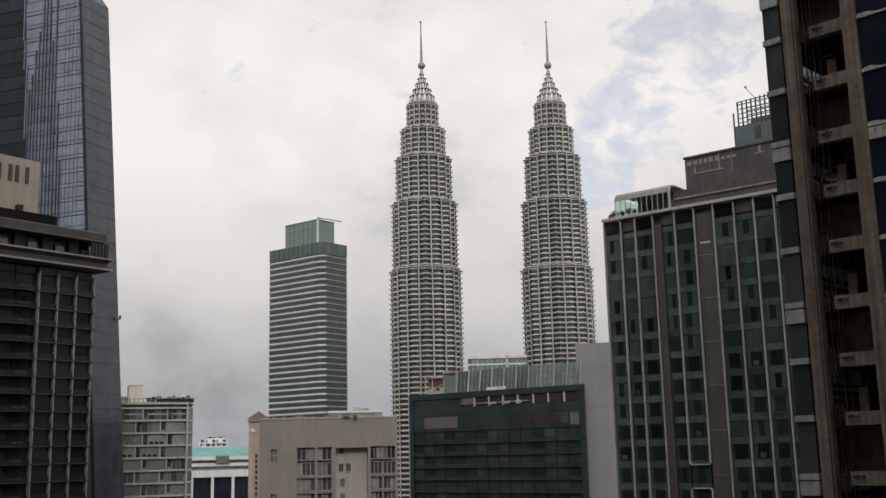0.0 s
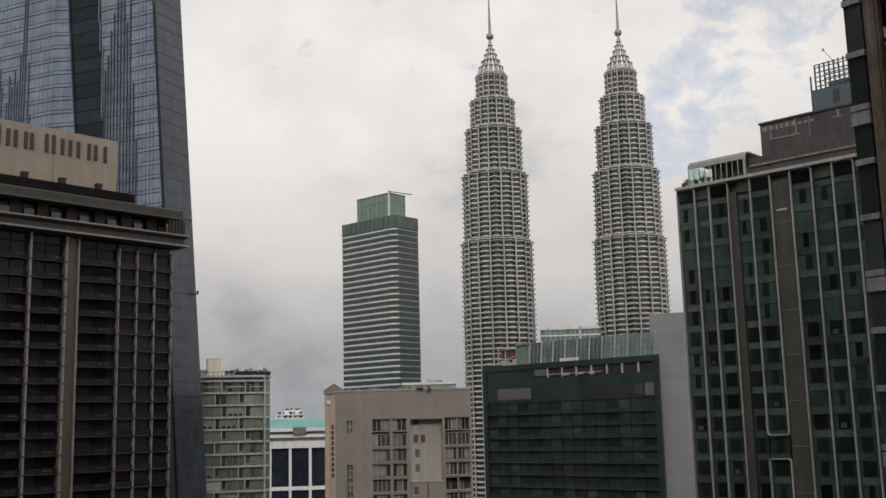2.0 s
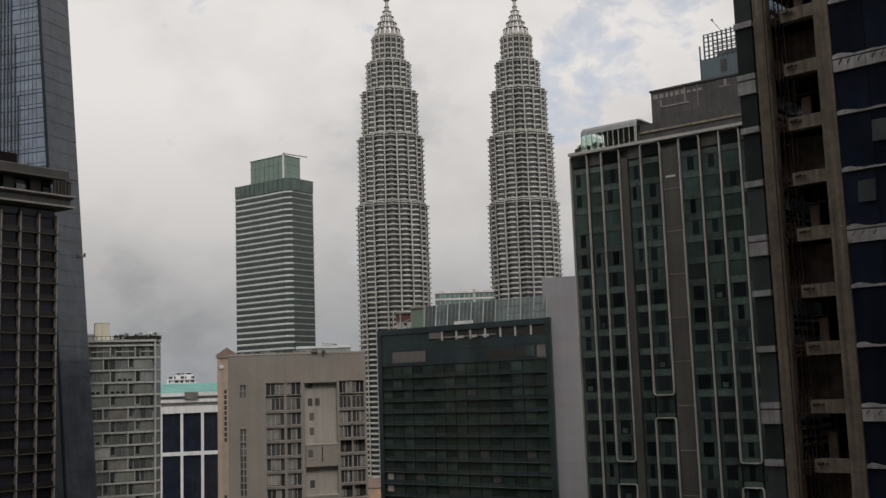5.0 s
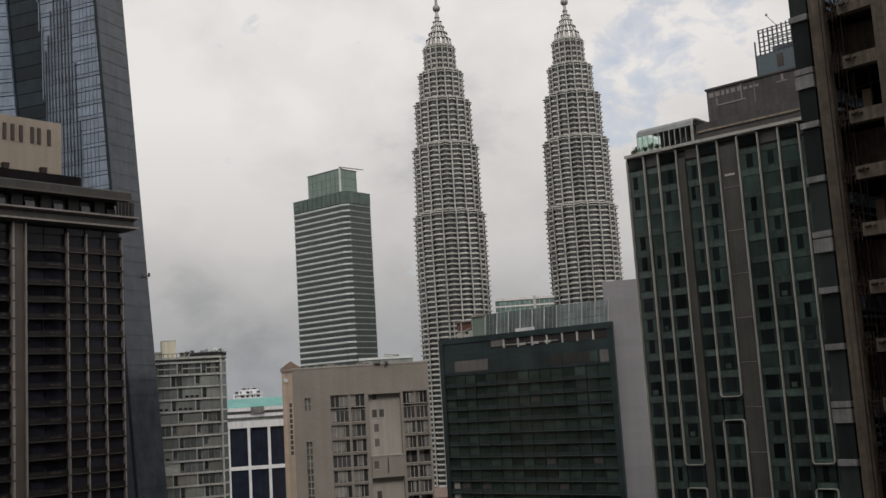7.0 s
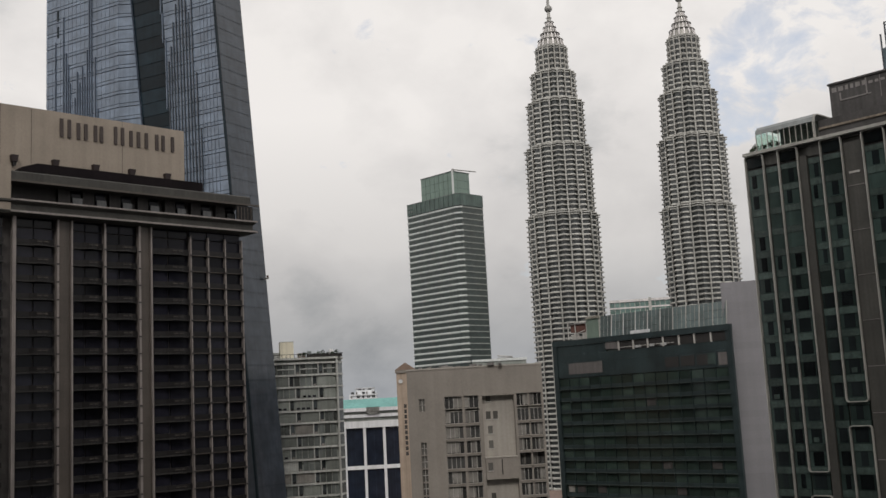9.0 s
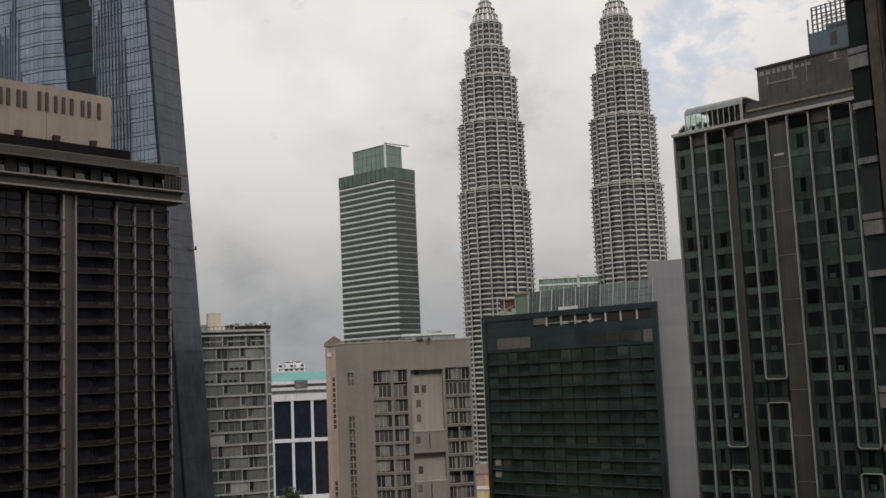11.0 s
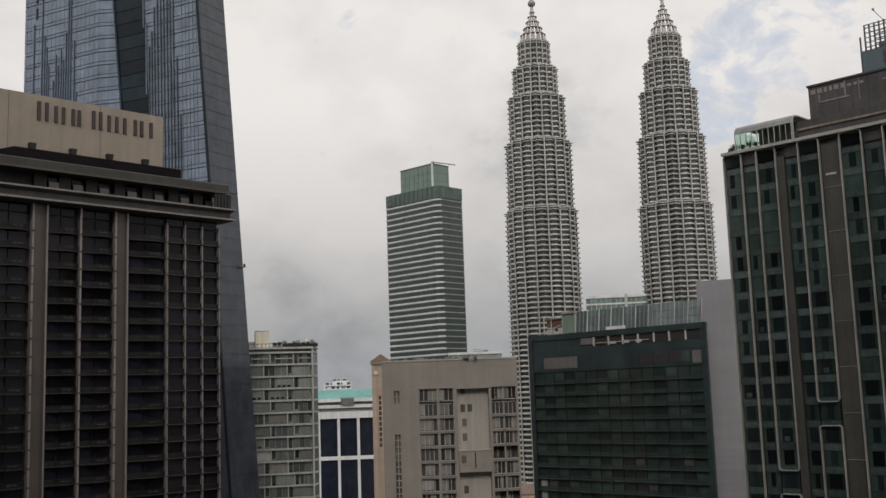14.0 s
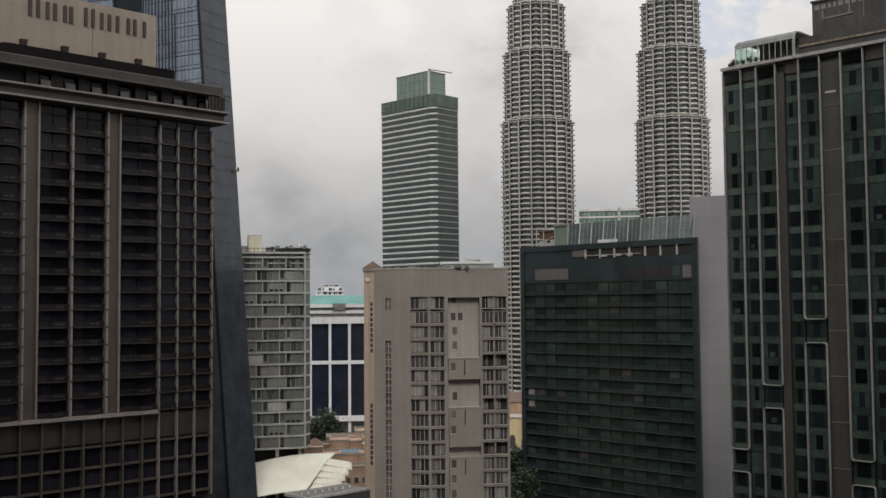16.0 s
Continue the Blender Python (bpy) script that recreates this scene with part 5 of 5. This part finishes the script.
            part("prop", Solid().bar((-28.25, 1.2, z + .39), (-28.25, 1.2, z + 3.2), .045, 6).bar((-27.3, 1.3, z + .39), (-27.3, 1.3, z + 3.2), .045, 6)
                 .bar((-28.3, 1.15, z + 2.1), (-26.3, 1.15, z + 2.2), .035, 5).bar((-28.4, 1.18, z + 1.9), (-27.7, 1.18, z + 1.85), .03, 5), RUST, t, "rusty steel prop frame")
        else:
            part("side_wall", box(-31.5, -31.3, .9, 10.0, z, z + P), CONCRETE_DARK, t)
            part("dark_sheet", box(-31.2, -26.0, 2.6, 2.7, z + .4, z + P - .35), DARK_SHEET, t, "dark brown hanging sheet")
    # hoist mast that climbs the slot beside the beams
    mast = Solid()
    for x, y in ((-29.1, .9), (-28.55, .9), (-29.1, 1.5), (-28.55, 1.5)):
        mast.bar((x, y, BASE), (x, y, TOP - 2), .045, 5)
    hoist = part("hoist_mast", mast, RUST, t, "rusty steel lattice hoist mast")
    brace = Solid().bar((-29.1, .88, 0), (-28.55, .88, .6), .028, 4).mesh("brace", RUST)
    ring = Solid().bar((-29.1, .88, 0), (-28.55, .88, 0), .03, 4).mesh("rung", RUST)
    z = 20.0
    while z < 100:
        put("brace", brace, hoist, 0, 0, z)
        put("rung", ring, hoist, 0, 0, z + .6)
        z += .9
    for i, k in ((1, 6), (1, 3), (0, 2), (2, 1), (3, 8), (4, 4), (2, -2), (5, 0)):
        put("open_sash", sash, t, -25.17 + SEG * i + (.0 if i else .9), 0, 51.5 + P * k + 2.9)


SMOKED = clear_glass("smoked_blue_glass", (0.13, 0.175, 0.22))
DARK_SHEET = surface("brown_sheet", (0.19, 0.155, 0.13), 0.85, 0, 0.35, 1.5, 0.2, 0.2)
surface_board = surface("plywood_board", (0.16, 0.115, 0.085), 0.8, 0, 0.2, 1.0)
raw_tower()


# ---- low roofs, canopies and trees between the towers ----
def canopy():
    # laid out at 200 m and carried on to its true distance behind the glass tower
    k, n = 1.34, -14
    c = 200 * k
    t = thing("membrane_canopy", "large white curved membrane canopy with a sawtooth edge", "canopy", c, n, 0)
    def sheet(name, a, b, cc, d, rise, m=18, th=.15):
        """A bowed sheet between the corners: near-left a, near-right b, far-right cc, far-left d."""
        s = Solid()
        a, b, cc, d = map(Vector, (a, b, cc, d))
        for layer in (0, -th):
            for j in range(m + 1):
                v = j / m
                for i in range(m + 1):
                    u = i / m
                    p = (a.lerp(b, u)).lerp(d.lerp(cc, u), v)
                    s.v.append((k * p.x, k * p.y, 50 + k * (p.z - 50 + rise * math.sin(math.pi * u) * (.3 + .7 * v) + .5 * rise * math.sin(math.pi * v)) + layer))
        w = m + 1
        for base, flip in ((0, 1), (w * w, -1)):
            for j in range(m):
                for i in range(m):
                    q = (base + j * w + i, base + j * w + i + 1, base + (j + 1) * w + i + 1, base + (j + 1) * w + i)
                    s.f.append(q[::flip])
        for i in range(m):
            for e in ((i, i + 1), (m * w + i + 1, m * w + i), ((i + 1) * w, i * w), (i * w + m, (i + 1) * w + m)):
                s.f.append((e[0], e[0] + w * w, e[1] + w * w, e[1]))
        part(name, s, MEMBRANE, t, smooth=True)
    f = 214 / 200
    sheet("main_sheet", (-10.5, -1, 14.8), (1.9, 0, 16.3), (7.2 * f, 14, 50 - 27.1 * f), (-10.5 * f, 14, 50 - 29.2 * f), .8)
    for i in range(5):
        u = i / 5
        x = 2.6 + 3.6 * u
        y = .5 + 10 * u
        z = 16.2 + 4.2 * u
        sheet("fan_sheet", (x - .3, y - .3, z + .1), (x + 5.0 + .3 * u, y + .4, z - .78 - .6 * u), (x + 5.3, y + 2.7, z + .28 - .5 * u), (x + .6, y + 2.4, z + .78), .06, 6)
    mast = Solid()
    for x, y, z in ((-6, 5, 17.2), (0.5, 6, 17.8), (5.5, 8, 18.4)):
        mast.bar((k * x, k * y, BASE), (k * x, k * y, 50 + k * (z - 50)), .22, 8)
    part("mast_set", mast, WHITE, t)


canopy()
blk = thing("flat_roof_block", "black-walled block with grey flat roof and pale edge", "building", 122.5, -51, 100)
part("body", box(94.3, 106.1, 0, 5.5, BASE, 22.4), BLACK, blk)
part("roof", box(94.3, 106.1, 0, 5.5, 22.4, 22.6), ROOF_GREY, blk)
part("roof_edge", Solid().box(94.2, 94.45, 0, 5.6, 22.4, 22.8).box(94.2, 106.2, 5.4, 5.65, 22.4, 22.8).box(94.2, 106.2, -.12, .12, 22.4, 22.8), APT_SLAB, blk)
for i in range(8):
    part("roof_vent", Solid().lathe([(22.6, .12), (22.85, .16), (23.0, .05)], 6, 95.3 + 1.3 * i, 2.8), WHITE, blk)


def terraces():
    c, n = 330, -12
    for x0, x1, y0, y1, top in ((-8.2, -3.5, 0, 8, 6.6), (-3.4, 15, -2, 9, 4.7), (3, 16, -8, -2.1, 1.8), (-9.5, -1.5, 14, 22, 5.6), (-1.3, 4.6, 12, 24, 7.2), (4.8, 9.0, 14, 26, 6.6), (9.2, 17, 11, 22, 7.8), (-2.5, 7, 30, 40, 6.0), (7.2, 18, 34, 46, 7.4)):
        t = thing("terrace_house", "terracotta rendered low house with flat terrace and parapet", "house", c, n, (x0 + x1) / 2, "low houses by the pool", y0)
        part("wall", box(x0, x1, y0, y1, BASE, top), TERRACOTTA, t)
        part("parapet", Solid().box(x0 - .2, x1 + .2, y0 - .2, y0 + .2, top, top + .6).box(x0 - .2, x1 + .2, y1 - .2, y1 + .2, top, top + .6).box(x0 - .2, x0 + .2, y0, y1, top, top + .6), BEIGE, t)
        part("band", box(x0 - .1, x1 + .1, y0 - .12, y0, top - 2.6, top - 2.2), BEIGE_PALE, t)
        for i in range(int((x1 - x0) / 2.4)):
            x = x0 + .6 + 2.4 * i
            part("window", box(x, x + 1.2, y0 - .05, y0 + .1, top - 4.6, top - 2.9), FLAT_GLASS, t)
            part("window_head", box(x - .15, x + 1.35, y0 - .14, y0, top - 2.9, top - 2.7), BEIGE_PALE, t)
    p = thing("pool", "small blue roof pool with pale rim", "pool", c, n, 4.8, y=1, z=4.7)
    part("rim", Solid().box(1.6, 8.0, -.2, 5.2, 4.7, 5.5), BEIGE_PALE, p)
    part("water", box(2.0, 7.6, .2, 4.8, 5.5, 5.56), POOL, p)
    u = thing("parasol", "small white parasol on a terrace", "parasol", c, n, 10.2, y=3, z=4.7)
    part("shade", Solid().lathe([(7.6, 1.7), (8.7, .1)], 8, 10.2, 3), WHITE, u)
    part("pole", Solid().bar((10.2, 3, 4.7), (10.2, 3, 8.0), .06), WHITE, u)
    r = thing("roof_gable", "little hipped clay roof house", "house", c, n, -6, y=6)
    part("wall", box(-8, -4.2, 9, 13, BASE, 7), TERRACOTTA, r)
    part("roof", Solid().prism(((-8.4, 8.6), (-3.8, 8.6), (-3.8, 13.4), (-8.4, 13.4)), 7, 8.6, ((-6.3, 10.8), (-5.9, 10.8), (-5.9, 11.2), (-6.3, 11.2))), surface("clay_roof", (0.20, 0.12, 0.09), 0.85), r)
    o = thing("ochre_house", "pale ochre low building with arched dark opening", "building", 420, -2.2, 0)
    part("wall", box(-9, 1.5, 0, 12, BASE, 5.9), surface("yellow_render", (0.55, 0.45, 0.26), 0.9), o)
    part("opening", Solid().rings([[(x, y, z) for x, z in [(-2.9, -6), (-.7, -6), (-.7, -2), (-1.1, -1), (-1.8, -.6), (-2.5, -1), (-2.9, -2)]] for y in (-.06, .1)]), BLACK, o)
    part("eave", box(-9.3, 1.8, -.4, 12.4, 5.9, 6.3), BEIGE_PALE, o)
    q = thing("tiled_house", "low house with brown hipped roof", "house", 450, -2.2, 0)
    part("wall", box(-9, 7, 0, 12, BASE, 9.5), TERRACOTTA, q)
    part("roof", Solid().prism(((-9.6, -.6), (7.6, -.6), (7.6, 12.6), (-9.6, 12.6)), 9.5, 13, ((-5, 5), (3, 5), (3, 7), (-5, 7))), surface("brown_roof", (0.14, 0.10, 0.085), 0.85), q)


terraces()


def tree(c, n, x, y, z, h, r, seed):
    t = thing("tree", "dense dark green broadleaf tree among low buildings", "tree", c, n, x, "street trees", y, z)
    rng = random.Random(seed)
    s = Solid().lathe([(z, .35), (z + h * .45, .22), (z + h * .7, .1)], 8, x, y)
    for i in range(6):
        a = i * 1.05
        s.bar((x, y, z + h * (.3 + .05 * i)), (x + r * .6 * math.cos(a), y + r * .6 * math.sin(a), z + h * (.55 + .05 * i)), .09, 5)
    part("trunk", s, BARK, t)
    part("crown", leaves(x, y, z + h * .66, r, r, h * .42, 5200, .42, seed), LEAF, t)


for i, (c, n, x, y, h, r) in enumerate(((400, -12, -8.5, 0, 14.5, 5.5), (400, -12, -3.6, 2, 17, 6), (400, -12, 0, 1, 11.5, 4), (400, -12, -14, 3, 13, 5), (300, -12, 12, 4, 9, 3), (300, -2.2, -.5, 3, 15, 4), (290, -2.2, 1.8, 4, 11, 4), (280, -2.2, -1.5, 0, 8, 3.5), (350, -12, -9.5, -2, 12, 4))):
    tree(c, n, x, y, BASE, h, r, 40 + i)
for i in range(9):
    shrub(285, -20, 22.5 + 1.25 * i, 1.0 + .3 * (i % 2), 65.0, .6 + .2 * (i % 3), 70 + i)
